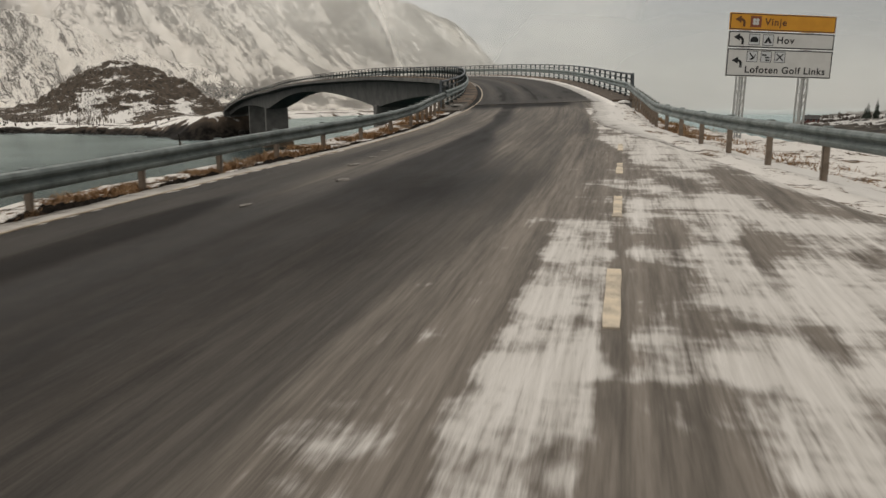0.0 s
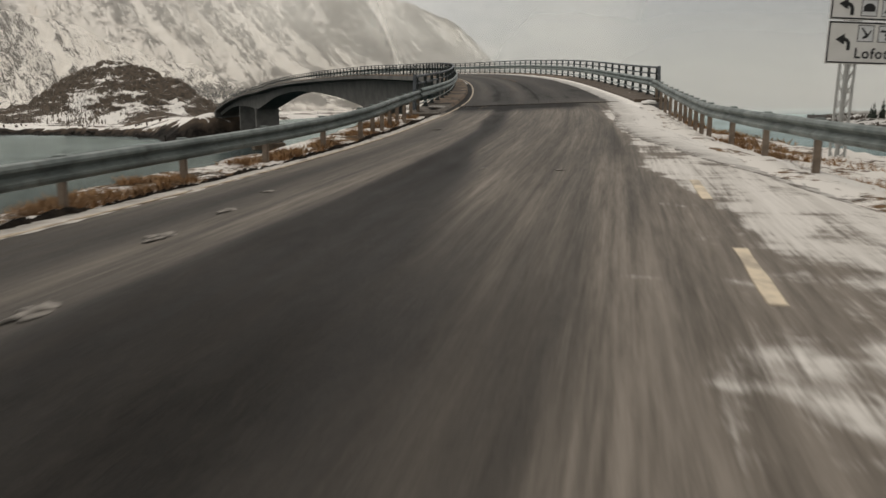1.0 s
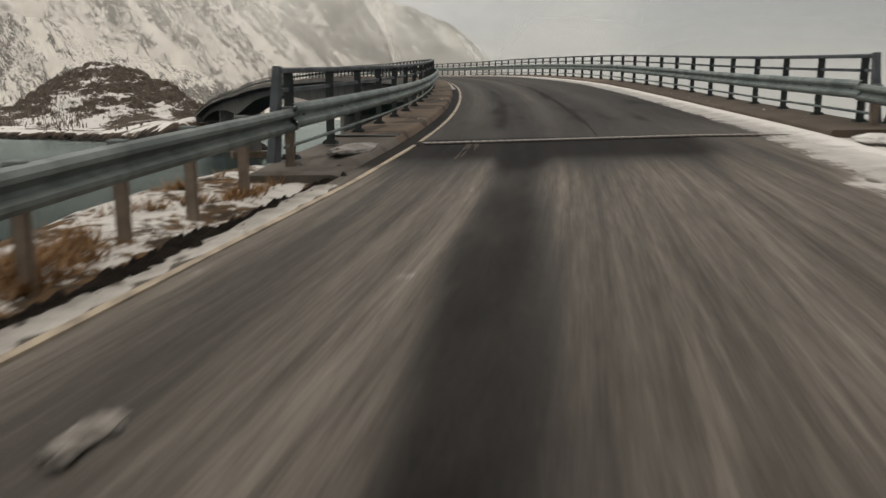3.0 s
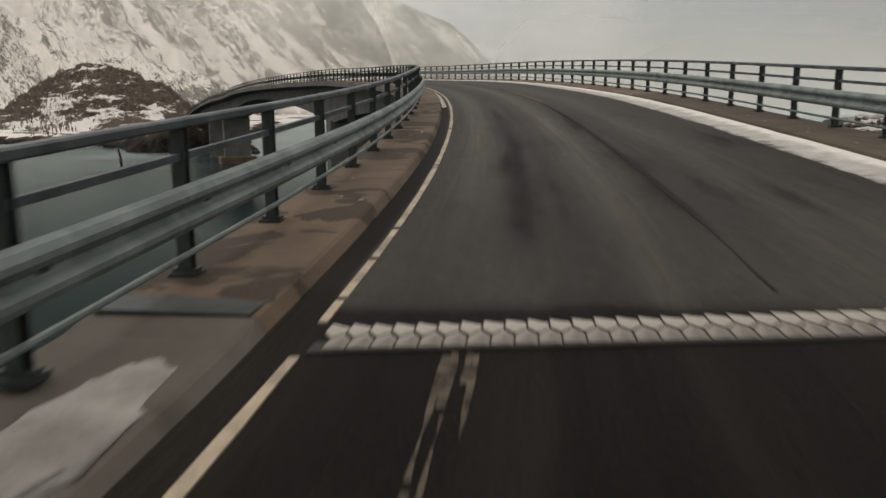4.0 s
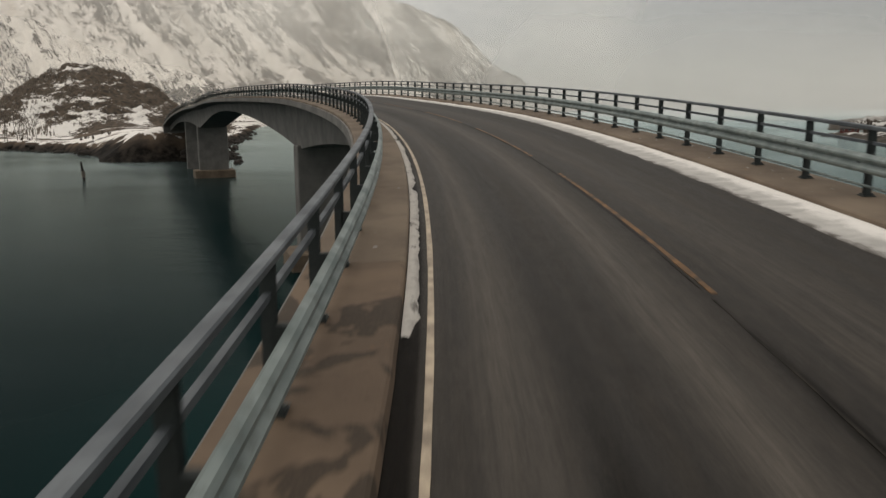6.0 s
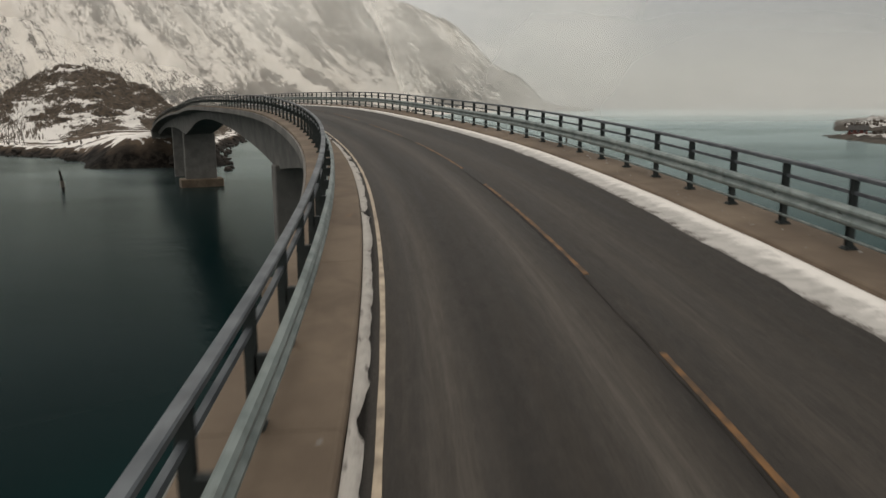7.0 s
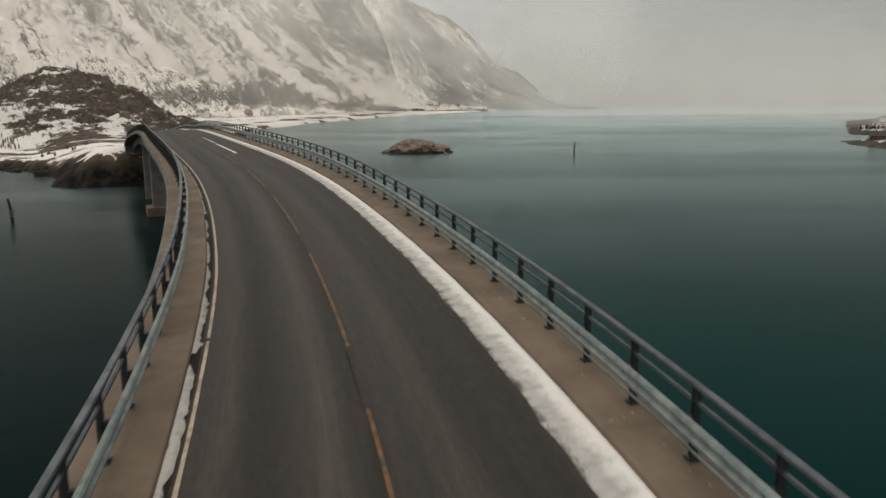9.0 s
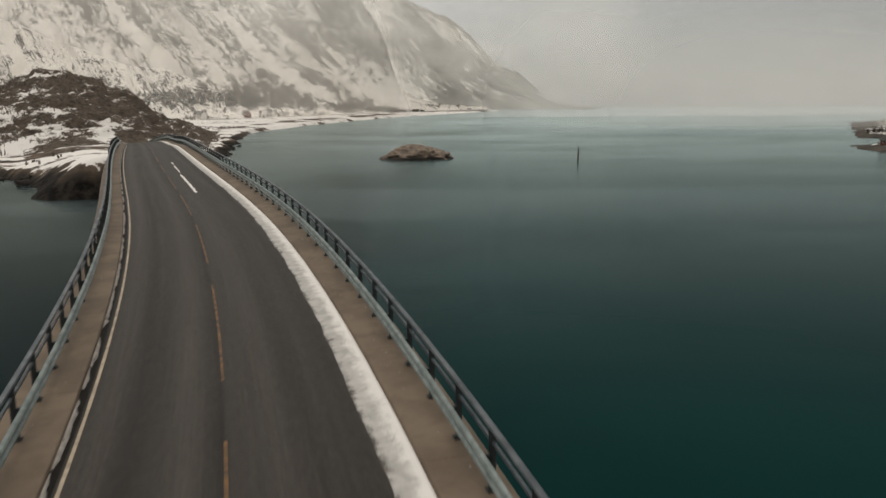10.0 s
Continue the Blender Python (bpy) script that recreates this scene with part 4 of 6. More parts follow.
def frost_at(s, o, x, y):
    """How much frost and trodden snow lies on the road: bands that run with the traffic."""
    on_bridge = smoothstep(-4, 6, s)
    # the bands seen before the bridge
    v = table(o, [-3.4, -2.95, -2.62, -2.25, -1.75, -1.4, -0.6, -0.2, 0.35, 0.65, 0.92, 1.25, 1.55, 1.9, 2.25],
              [0.72, 0.52, 0.40, 0.60, 0.74, 0.70, 0.48, 0.60, 0.66, 0.62, 0.47, 0.60, 0.58, 0.52, 0.60])
    # further back the lane is bare up to a sharp edge, with frost beyond it
    edge = table(s, [-37, -34.5, -33, -31, -25, -22], [1.33, 1.36, 1.52, 1.72, 1.84, 1.9]) + 0.03 * fbm(s * 0.8, 1, 2)
    far = 0.34 - 0.13 * smoothstep(1.0, 0.0, o) + 0.28 * bump_at(o, -1.85, 0.45) * smoothstep(-31, -26, s) + 0.10 * bump_at(o, 0.35, 0.5) * smoothstep(-30, -36, s) + 0.10 * bump_at(o, -2.9, 0.3)
    far += table(s, [-37, -33.5, -30], [0.36, 0.40, 0.42]) * smoothstep(edge - 0.05, edge + 0.22, o)
    back = smoothstep(-22.5, -27.5, s)
    v = v * (1 - back) + far * back
    v += 0.15 * fbm(s * 0.10, o * 0.6, 4)
    v -= 0.13 * smoothstep(-31.5, -29.5, s) * smoothstep(-26, -28, s) * smoothstep(-1.2, -0.2, o) * smoothstep(2.6, 2.2, o)
    v -= 0.07 * smoothstep(-0.3, -1.2, o) * smoothstep(-6, -10, s) + 0.09 * smoothstep(-19, -16, s) * smoothstep(-7, -11, s) * smoothstep(2.6, 2.0, o)
    v -= 0.58 * in_track(s, o) * smoothstep(-31, -25, s) + 0.14 * smoothstep(-27, -23, s) * smoothstep(-16.5, -19, s) * smoothstep(1.8, 1.3, o)
    # the white patch beside the edge line, and a dark crack along both its sides
    v += 0.42 * smoothstep(2.28, 2.50, o) * smoothstep(3.10, 3.00, o) * smoothstep(-30.8, -31.8, s)
    v -= 0.13 * (bump_at(o, 2.24, 0.07) + bump_at(o, 3.1, 0.05)) * smoothstep(-30, -33, s)
    for c, lean in ((-33.2, 0.22), (-35.85, 0.30), (-34.7, 0.26), (-32.2, 0.25), (-36.8, 0.28)):
        v -= 0.15 * bump_at(s, c - lean * (o - 3) + 0.15 * fbm(o * 1.5, c, 2), 0.09) * smoothstep(2.2, 2.5, o) * smoothstep(3.2, 3.0, o)
    # mottled snow on the right, with one clean stripe
    lo = table(s, [-24, -20, -17, -12, -6], [3.1, 2.35, 2.15, 2.0, 1.75])
    right = smoothstep(lo - 0.06, lo + 0.35, o) * smoothstep(-4, -7, s)
    mott = 0.92 + table(s, [-37, -34, -31, -27, -23, -20], [0.0, -0.02, -0.10, -0.04, 0.12, 0.16]) + 0.42 * fbm(s * 0.35, o * 0.9, 9) + 0.45 * bump_at(o, 4.03, 0.17) * smoothstep(-29, -32, s)
    mott += 0.14 * smoothstep(4.6, 5.4, o)
    v = v * (1 - right) + right * mott
    v -= 0.34 * bump_at(o, 2.22, 0.22) * smoothstep(-20, -18, s) * smoothstep(-13, -15.5, s)
    v -= 0.45 * smoothstep(-6, -2.5, s) * smoothstep(2.4, 0.4, o)
    v += 0.3 * smoothstep(2.5, 3.1, o) * smoothstep(-14, -4, s)
    dry = 0.10 + 0.20 * bump_at(o, -2.68, 0.34) + 0.22 * bump_at(o, -0.92, 0.30) + 0.14 * bump_at(o, 0.8, 0.5) - 0.2 * bump_at(o, -1.9, 0.3)
    dry *= table(s, [0, 12, 40, 90], [0.75, 1.0, 0.85, 0.6])
    return max(0.0, min(1.0, v * (1 - on_bridge) + on_bridge * dry))


def build_scratches():
    """Pale scrapes on the wet asphalt just before the joint."""
    for s0, s1, o, w in ((-2.5, -1.1, -2.47, 0.030), (-1.8, -1.05, -2.42, 0.040), (-2.1, -1.08, -2.29, 0.030), (-3.2, -2.6, -2.46, 0.040), (-1.5, -1.05, -2.33, 0.030), (-2.9, -1.9, -2.40, 0.025)):
        ob = strip("scrape", s0, s1, lambda q: o, w, 0.005, SCRAPE, "", None, 0.08, 1.4)
        tagged(ob, "thin pale scrape mark on dark wet asphalt", "scrape mark", "scrape marks")


def damp_at(s, o):
    """How wet the asphalt is."""
    wet = table(s, [-31, -26, -21], [0.45, 0.58, 0.80]) * in_track(s, o) * smoothstep(4, -5, s)
    wet += 0.30 * smoothstep(1.75, 0.9, o) * smoothstep(-24, -29, s) * smoothstep(-1.2, -0.9, o) + 0.50 * smoothstep(-0.9, -1.3, o) * smoothstep(-28.5, -32, s)
    wet += 0.75 * bump_at(o, -2.5, 0.42) * smoothstep(-27.5, -31, s)
    wet += 0.30 * bump_at(o, -2.62, 0.22) * smoothstep(-3, -9, s)
    wet += 0.22 * bump_at(o, 0.92, 0.2) * smoothstep(-6, -12, s) * smoothstep(-24, -20, s)
    # the lane darkens before the joint
    wet += 1.25 * smoothstep(-5.0, -1.8, s) * smoothstep(0.2, -0.5, s) * smoothstep(2.3, 0.8, o)
    # on the bridge: two worn wheel tracks and the seam beside the centre line
    on = smoothstep(-0.5, 4, s)
    wet += (table(s, [0, 10, 30], [0.78, 0.62, 0.50]) * bump_at(o, -2.02, 0.26) + 0.26 * bump_at(o, -1.55, 0.16) + 0.20 * bump_at(o, 1.55, 0.4)) * on * table(s, [0, 15, 45, 120], [1.0, 0.85, 0.55, 0.35])
    wet += (0.62 * bump_at(o, -0.19, 0.055) + 0.30 * bump_at(o, -0.32, 0.2)) * on * (0.75 + 0.4 * fbm(s * 0.3, 5, 2))
    wet += 0.55 * max(0.0, fbm(s * 0.35, o * 2.2, 7)) * on * smoothstep(24, 10, s)
    wet += 0.24 * smoothstep(0, 3, s) * smoothstep(26, 14, s) * smoothstep(0.9, 0.2, o)
    wet += 0.25 * bump_at(o, 2.5, 0.22) * on + 0.34 * smoothstep(-0.75, -0.1, o) * smoothstep(30, 12, s) * on * (0.8 + 0.6 * fbm(s * 0.08, o * 1.6, 4))
    return min(0.98 + 0.4 * smoothstep(-4, -2, s) * smoothstep(0.2, -0.5, s), max(0.0, wet)) + 0.95 * smoothstep(-3.40, -3.46, o - left_shift(s)) * smoothstep(-5, -3, s)


def build_road():
    rows, frost, damp, uvs = [], [], [], []
    for s in np.concatenate([np.arange(-75, -40, 1.0), np.arange(-40, -38, 0.4), np.arange(-38, -28, 0.2), np.arange(-28, 6, 0.4), np.arange(6, 285, 1.0)]):
        row = []
        c = on_road(s, 0)
        for i in range(97):
            f = i / 96
            if s < -0.5:
                yy = min(c.y, 38)
                a = road_turn(s)
                lo = (left_edge(yy) - c.x) / math.cos(a) - 0.22
                hi = (right_rail(yy) - c.x) / math.cos(a) - 0.25
                k = smoothstep(-8, -0.5, s)
                lo, hi = lo * (1 - k) - 3.70 * k, hi * (1 - k) + 3.53 * k
            else:
                lo, hi = -3.70, 3.53
            o = lo + (hi - lo) * f
            p = on_road(s, o)
            p.z += 0.006 * fbm(p.x * 0.8, p.y * 0.8, 1) - (shoulder_fall(p.x, p.y) if s < -0.5 and o > 2 else 0.0)
            row.append(p)
            frost.append(frost_at(s, o, p.x, p.y))
            damp.append(min(1.4, damp_at(s, o)))
            uvs.append((o, s))
        rows.append(row)
    tagged(grid("road", rows, [ASPHALT], {"frost": frost, "damp": damp}, uvs), "worn grey-brown asphalt road with frost and thin snow", "road", kind="structure")


def strip(name, s0, s1, o, width, lift, mat, label, parent=None, step=0.5, ragged=0.0):
    """A line of paint on the road."""
    n = max(2, int((s1 - s0) / step) + 1)
    bm = bmesh.new()
    pairs = []
    for i in range(n):
        s = s0 + (s1 - s0) * i / (n - 1)
        oo = o(s) if callable(o) else o
        w = width / 2 * (1 + ragged * fbm(s * 1.3, o(0) if callable(o) else o, 3))
        pairs.append([bm.verts.new(on_road(s, oo + k * w, h)) for k, h in ((-1, lift - 0.02), (-1, lift), (1, lift), (1, lift - 0.02))])
    for a, b in zip(pairs, pairs[1:]):
        for i in range(3):
            bm.faces.new((a[i], a[i + 1], b[i + 1], b[i]))
    for q in (pairs[0], pairs[-1][::-1]):
        bm.faces.new(q)
    return part(name, bm, mat, parent, label)


def edge_offset(s):
    """The left white line's offset."""
    if s >= 2:
        return table(s, [2, 10, 25], [-3.37, -3.37, -3.335]) + left_shift(s)
    c = on_road(s, 0)
    o = (left_edge(min(c.y, 38.6)) - c.x) / math.cos(road_turn(s)) + 0.05
    k = smoothstep(-10, 2, s)
    return o * (1 - k) - 3.37 * k


def build_lines():
    e = thing("edge_line", "worn cream-white edge line painted along the asphalt", "road marking", kind="structure")
    for a, b in ((-48, -1.17), (-0.53, -0.05), (0.05, 1.15), (1.25, 2.42), (2.52, 7.4), (7.5, 13.5), (13.7, 60), (60.3, 120), (120, 262)):
        strip("line", a, b, edge_offset, 0.074, 0.013, WHITELINE, "", e, 0.5, 0.25)
    e = thing("centre_line", "worn orange-yellow dashed centre line", "road marking", kind="structure")
    for k in range(-2, 21):
        a = 46.3 + 12.25 * k
        if a > 20:
            strip("dash", a, a + 9, -0.115, 0.075, 0.006, YELLOWLINE, "", e, 0.5, 0.3)
    e = thing("asphalt_seam", "dark open seam along the middle of the asphalt", "road seam", kind="structure")
    for a, b in ((0.2, 9), (9.4, 21.6), (22, 34), (34.5, 46), (55.4, 58.3)):
        strip("seam", a, b, lambda q: -0.20 + 0.02 * fbm(q * 0.6, 4, 1), 0.022, 0.005, TAR, "", e, 0.4, 0.9)
    e = thing("right_edge_line", "short pale dashes of the edge line, half under snow", "road marking", kind="structure")
    for k in range(6):
        s = -42.5 + 3.9 * k
        strip("dash", s, s + 1.5, lambda q: 3.07, 0.11, 0.010, DASHPAINT, "", e, 0.3, 0.3)


# ---------------------------------------------------------------- snow along the road
def build_snow():
    # the ploughed ridge along the right kerb
    rows, uvs = [], []
    for s in np.arange(-4.0, 274, 0.2):
        w_in = table(s, [-2, 10, 20, 34, 45, 64, 79, 97, 127], [2.50, 2.60, 2.52, 2.43, 2.66, 2.73, 2.74, 2.82, 2.75]) + 0.035 * fbm(s * 0.25, 0, 3) + 0.012 * fbm(s * 1.4, 2, 3)
        top = (0.05 + 0.010 * fbm(s * 0.5, 5, 3)) * smoothstep(-5.0, 0.5, s)
        row = []
        for f, h in ((0, -0.04), (0.10, 0.08), (0.22, 0.20), (0.35, 0.36), (0.48, 0.54), (0.6, 0.72), (0.75, 0.88), (0.9, 1.0), (0.985, 0.95), (1.02, -0.3)):
            o = w_in + (kerb_face(s, False)[0] - 0.01 - w_in) * f
            row.append(on_road(s, o, top * h + (h * (0.020 * fbm(s * 2.2, f * 6, 1) + 0.012 * fbm(s * 9, f * 5, 4)) if 0 < f < 0.95 else 0)))
            uvs.append((f, s))
        rows.append(row)
    tagged(grid("snow_ridge", rows, [RIDGESNOW], None, uvs), "white ridge of ploughed snow along the kerb", "snow", kind="stuff")
    # ice and snow in the left gutter, in broken lengths
    random.seed(5)
    s = 20.8
    while s < 255:
        length = random.uniform(3.0, 12.0) if s < 52 else random.uniform(1.0, 5.0)
        rows, uvs, n = [], [], int(length / 0.2) + 3
        for i in range(n):
            q = s + i * 0.2
            taper = min(1, 0.45 + i * 0.2, 0.3 + (n - 1 - i) * 0.2)
            w = table(q, [20, 36, 46, 58, 66, 80, 260], [0.18, 0.18, 0.235, 0.20, 0.12, 0.10, 0.10]) * taper * (0.92 + 0.30 * fbm(q * 0.6, 3) + (0.24 + 0.5 * smoothstep(50, 60, q)) * fbm(q * 3.1, 7))
            rows.append([on_road(q, kerb_face(q, True)[0] + 0.005 + w * f, 0.002 + h * 0.045 * taper + 0.01 * fbm(q * 4, f * 3)) for f, h in ((0, 0.7), (0.3, 1), (0.7, 0.8), (1.0, -0.25))])
        for i in range(n):
            uvs += [(0.75 - 0.34 * smoothstep(50, 74, s + i * 0.2) - 0.25 * f, s + i * 0.2) for f in (0, 0.3, 0.7, 1)]
        tagged(grid("gutter_ice", rows, [GUTTERICE], None, uvs), "strip of dirty ice in the gutter beside the kerb", "ice", "gutter ice", kind="stuff")
        s += length + (random.uniform(0.05, 0.35) if s < 52 else random.uniform(0.2, 1.3))
    # a broken streak of ice on the carriageway near the crest
    for s0, s1, o, w in ((104.5, 117.5, 0.95, 0.11), (119.0, 126.5, 1.02, 0.08), (127.5, 131.0, 1.05, 0.07)):
        rows = []
        for q in np.arange(s0, s1, 0.3):
            ww = w * min(1, (q - s0) * 1.5 + 0.1, (s1 - q) * 1.5) * (0.8 + 0.5 * fbm(q * 1.7, 2))
            rows.append([on_road(q, o + ww * f + 0.05 * fbm(q * 0.4, 9), 0.004 + h) for f, h in ((-1, 0), (-0.4, 0.012), (0.4, 0.012), (1, 0))])
        tagged(grid("ice_streak", rows, [SNOW]), "narrow white streak of ice on the asphalt", "ice", "ice streaks", kind="stuff")
    # the snow field on the right of the approach
    rows, uvs = [], []
    for y in np.arange(-14, 38.5, 0.2):
        row = []
        rr = right_rail(min(y, 37))
        lo = table(y, [-14, 0, 8, 16, 22, 27, 30.5, 34, 38.4], [5.4, 5.4, 5.5, 5.4, 4.9, 5.2, 6.0, 6.65, 7.45])
        lo += (0.4 if y < 24 else 0.08) * fbm(0, y * 0.22, 3)
        for i in range(22):
            f = (i / 21) ** 1.7
            x = lo + (rr + table(y, [12, 22, 28], [0.9, 0.5, -0.1]) - lo) * f
            s, o = near_road(x, y)
            z = float(np.interp(s, LINE_S, LINE_Z)) + cross_fall(s, o)
            bumpy = 0.025 * fbm(x * 0.7, y * 0.35, 2) + 0.010 * fbm(x * 3, y * 2, 7)
            z += -0.012 + 0.020 * smoothstep(0, 0.03, f) + 0.03 * smoothstep(0.05, 0.5, f) - shoulder_fall(x, y) + bumpy * smoothstep(0.0, 0.3, f) - 0.14 * smoothstep(0.85, 1.0, f)
            row.append((x, y, z))
            uvs.append(((x - lo) / 1.1, y))
        rows.append(row)
    tagged(grid("snow_field", rows, [FIELDSNOW], None, uvs), "wind-blown snow lying over the wide shoulder", "snow", kind="stuff")
    rows, uvs = [], []
    for y in np.arange(-14, 34.4, 0.25):
        e = left_edge(y)
        w = soil_line(y) - 0.14 + 0.08 * fbm(y * 0.7, 1)
        row = []
        for f, h in ((0, -0.05), (0.2, 0.6), (0.55, 1), (0.85, 0.5), (1, -0.15)):
            x = e - 0.09 - w * (1 - f)
            s, o = near_road(x, y)
            row.append((x, y, float(np.interp(s, LINE_S, LINE_Z)) + cross_fall(s, o) - 0.005 + 0.022 * h + 0.006 * fbm(x * 4, y * 2)))
            uvs.append((0.25 + 0.45 * f, y))
        rows.append(row)
    tagged(grid("verge_snow", rows, [VERGESNOW], None, uvs), "thin line of snow along the road's edge", "snow", kind="stuff")


def build_roadside():
    """A mound of snow against the kerb's end, a lump by the other one, and dark soil along the verge."""
    for s, o, rx, ry, rz, seed, rough in ((-1.2, 4.05, 0.30, 0.46, 0.11, 3.0, 0.14), (-2.25, -4.14, 0.30, 1.25, 0.085, 8.0, 0.22)):
        m = tagged(new("snow_mound", rock_mesh("snow_mound", rx, ry, rz, seed, SNOW if o > 0 else OLDSNOW, 4, rough)), "small mound of snow against the end of the kerb", "snow", "snow mounds")
        m.matrix_world = road_frame(s, o, 0.0 if o > 0 else 0.075)
    rnd = random.Random(77)
    verts, faces = [], []
    for _ in range(420):
        q = rnd.uniform(2, 120)
        right = rnd.random() < 0.75
        o = rnd.uniform(3.75, 4.75) if right else -rnd.uniform(3.8, 4.7)
        c = on_road(q, o, 0.128)
        r = rnd.uniform(0.010, 0.03) if rnd.random() < 0.9 else rnd.uniform(0.03, 0.055)
        n = len(verts)
        verts += [tuple(c + Vector((r * rnd.uniform(0.7, 1.3) * math.cos(a * 1.257), r * rnd.uniform(0.7, 1.6) * math.sin(a * 1.257), 0))) for a in range(5)] + [tuple(c + Vector((0, 0, 0.55 * r)))]
        faces += [(n + a, n + (a + 1) % 5, n + 5) for a in range(5)]
    me = bpy.data.meshes.new("snow_crumbs")
    me.from_pydata(verts, [], faces)
    me.materials.append(OLDSNOW)
    tagged(new("snow_crumbs", me), "grey crumbs of old snow scattered on the kerbs", "snow", kind="stuff")
    # scraps of trodden snow left on the lanes
    for s, o, rx, ry, seed in ((-27.5, -1.5, 0.17, 0.42, 1), (-25.2, -2.1, 0.15, 0.40, 2), (-23.8, -2.2, 0.12, 0.32, 3), (-30.1, -1.9, 0.10, 0.26, 4), (-22.4, -2.4, 0.10, 0.20, 5),
                               (-20.5, 1.3, 0.10, 0.16, 8), (-20.2, 0.1, 0.06, 0.11, 9), (-11.7, -2.5, 0.14, 0.34, 10)):
        m = tagged(new("snow_scrap", rock_mesh("snow_scrap", rx * 0.7, ry * 0.7, 0.004, seed * 2.7, TRODDEN, 3, 0.9)), "small flat scrap of trodden snow on the asphalt", "snow", "snow scraps on the lanes")
        m.matrix_world = road_frame(s, o, 0.002)
    random.seed(17)
    verts, faces = [], []
    for _ in range(5200):
        y = random.uniform(2, 37)
        x = left_edge(y) - soil_line(y) + random.gauss(0, 0.06) + 0.10 * fbm(y * 0.8, 1, 2)
        z = bank_height(x, y) + 0.02
        r = random.uniform(0.025, 0.09)
        n = len(verts)
        ring = [(x + r * random.uniform(0.6, 1.3) * math.cos(q * 1.257), y + r * random.uniform(0.8, 2.0) * math.sin(q * 1.257), z - 0.01) for q in range(5)]
        verts += ring + [(x + random.uniform(-0.01, 0.01), y, z + r * random.uniform(0.5, 0.9))]
        faces += [(n + q, n + (q + 1) % 5, n + 5) for q in range(5)]
    me = bpy.data.meshes.new("soil_clods")
    me.from_pydata(verts, [], faces)
    me.materials.append(SOIL)
    tagged(new("soil_clods", me), "dark frozen soil and stones along the road's edge", "soil", kind="stuff")


def build_grass():
    random.seed(11)
    verts, faces = [], []
    for _ in range(15000):
        y = random.uniform(3, 38)
        left = random.random() < 0.62
        if left:
            x = left_rail(y) + random.uniform(-0.8, 0.22)
        else:
            x = right_rail(y) + 0.1 + abs(random.gauss(0.1, 0.8))
        if fbm(x * 1.1, y * 0.6, 6) < (0.03 if left else 0.04):
            continue
        z = bank_height(x, y)
        for _ in range(4):
            a = random.uniform(0, 6.28)
            h = random.uniform(0.03, 0.15)
            lean = random.uniform(0.06, 0.22)
            w = random.uniform(0.008, 0.020)
            bx, by = x + random.gauss(0, 0.05), y + random.gauss(0, 0.05)
            n = len(verts)
            verts += [(bx - w * math.sin(a), by + w * math.cos(a), z - 0.02), (bx + w * math.sin(a), by - w * math.cos(a), z - 0.02),
                      (bx + lean * math.cos(a), by + lean * math.sin(a), z + h)]
            faces.append((n, n + 1, n + 2))
    me = bpy.data.meshes.new("dead_grass")
    me.from_pydata(verts, [], faces)
    me.materials.append(GRASS)
    tagged(new("dead_grass", me), "rusty brown dead grass beside the road", "grass", kind="stuff")


# ---------------------------------------------------------------- the bridge
PIERS = (90.0, 198.0)
JOINT_S = -0.51
BRIDGE_END = 264.0


def girder_depth(s):
    """Haunched box girder: deeper over the piers."""
    near = min((abs(s - p) for p in PIERS))
    half = 54.0 if PIERS[0] < s < PIERS[1] else 44.0
    return 1.9 + 3.1 * max(0.0, 1 - near / half) ** 1.9


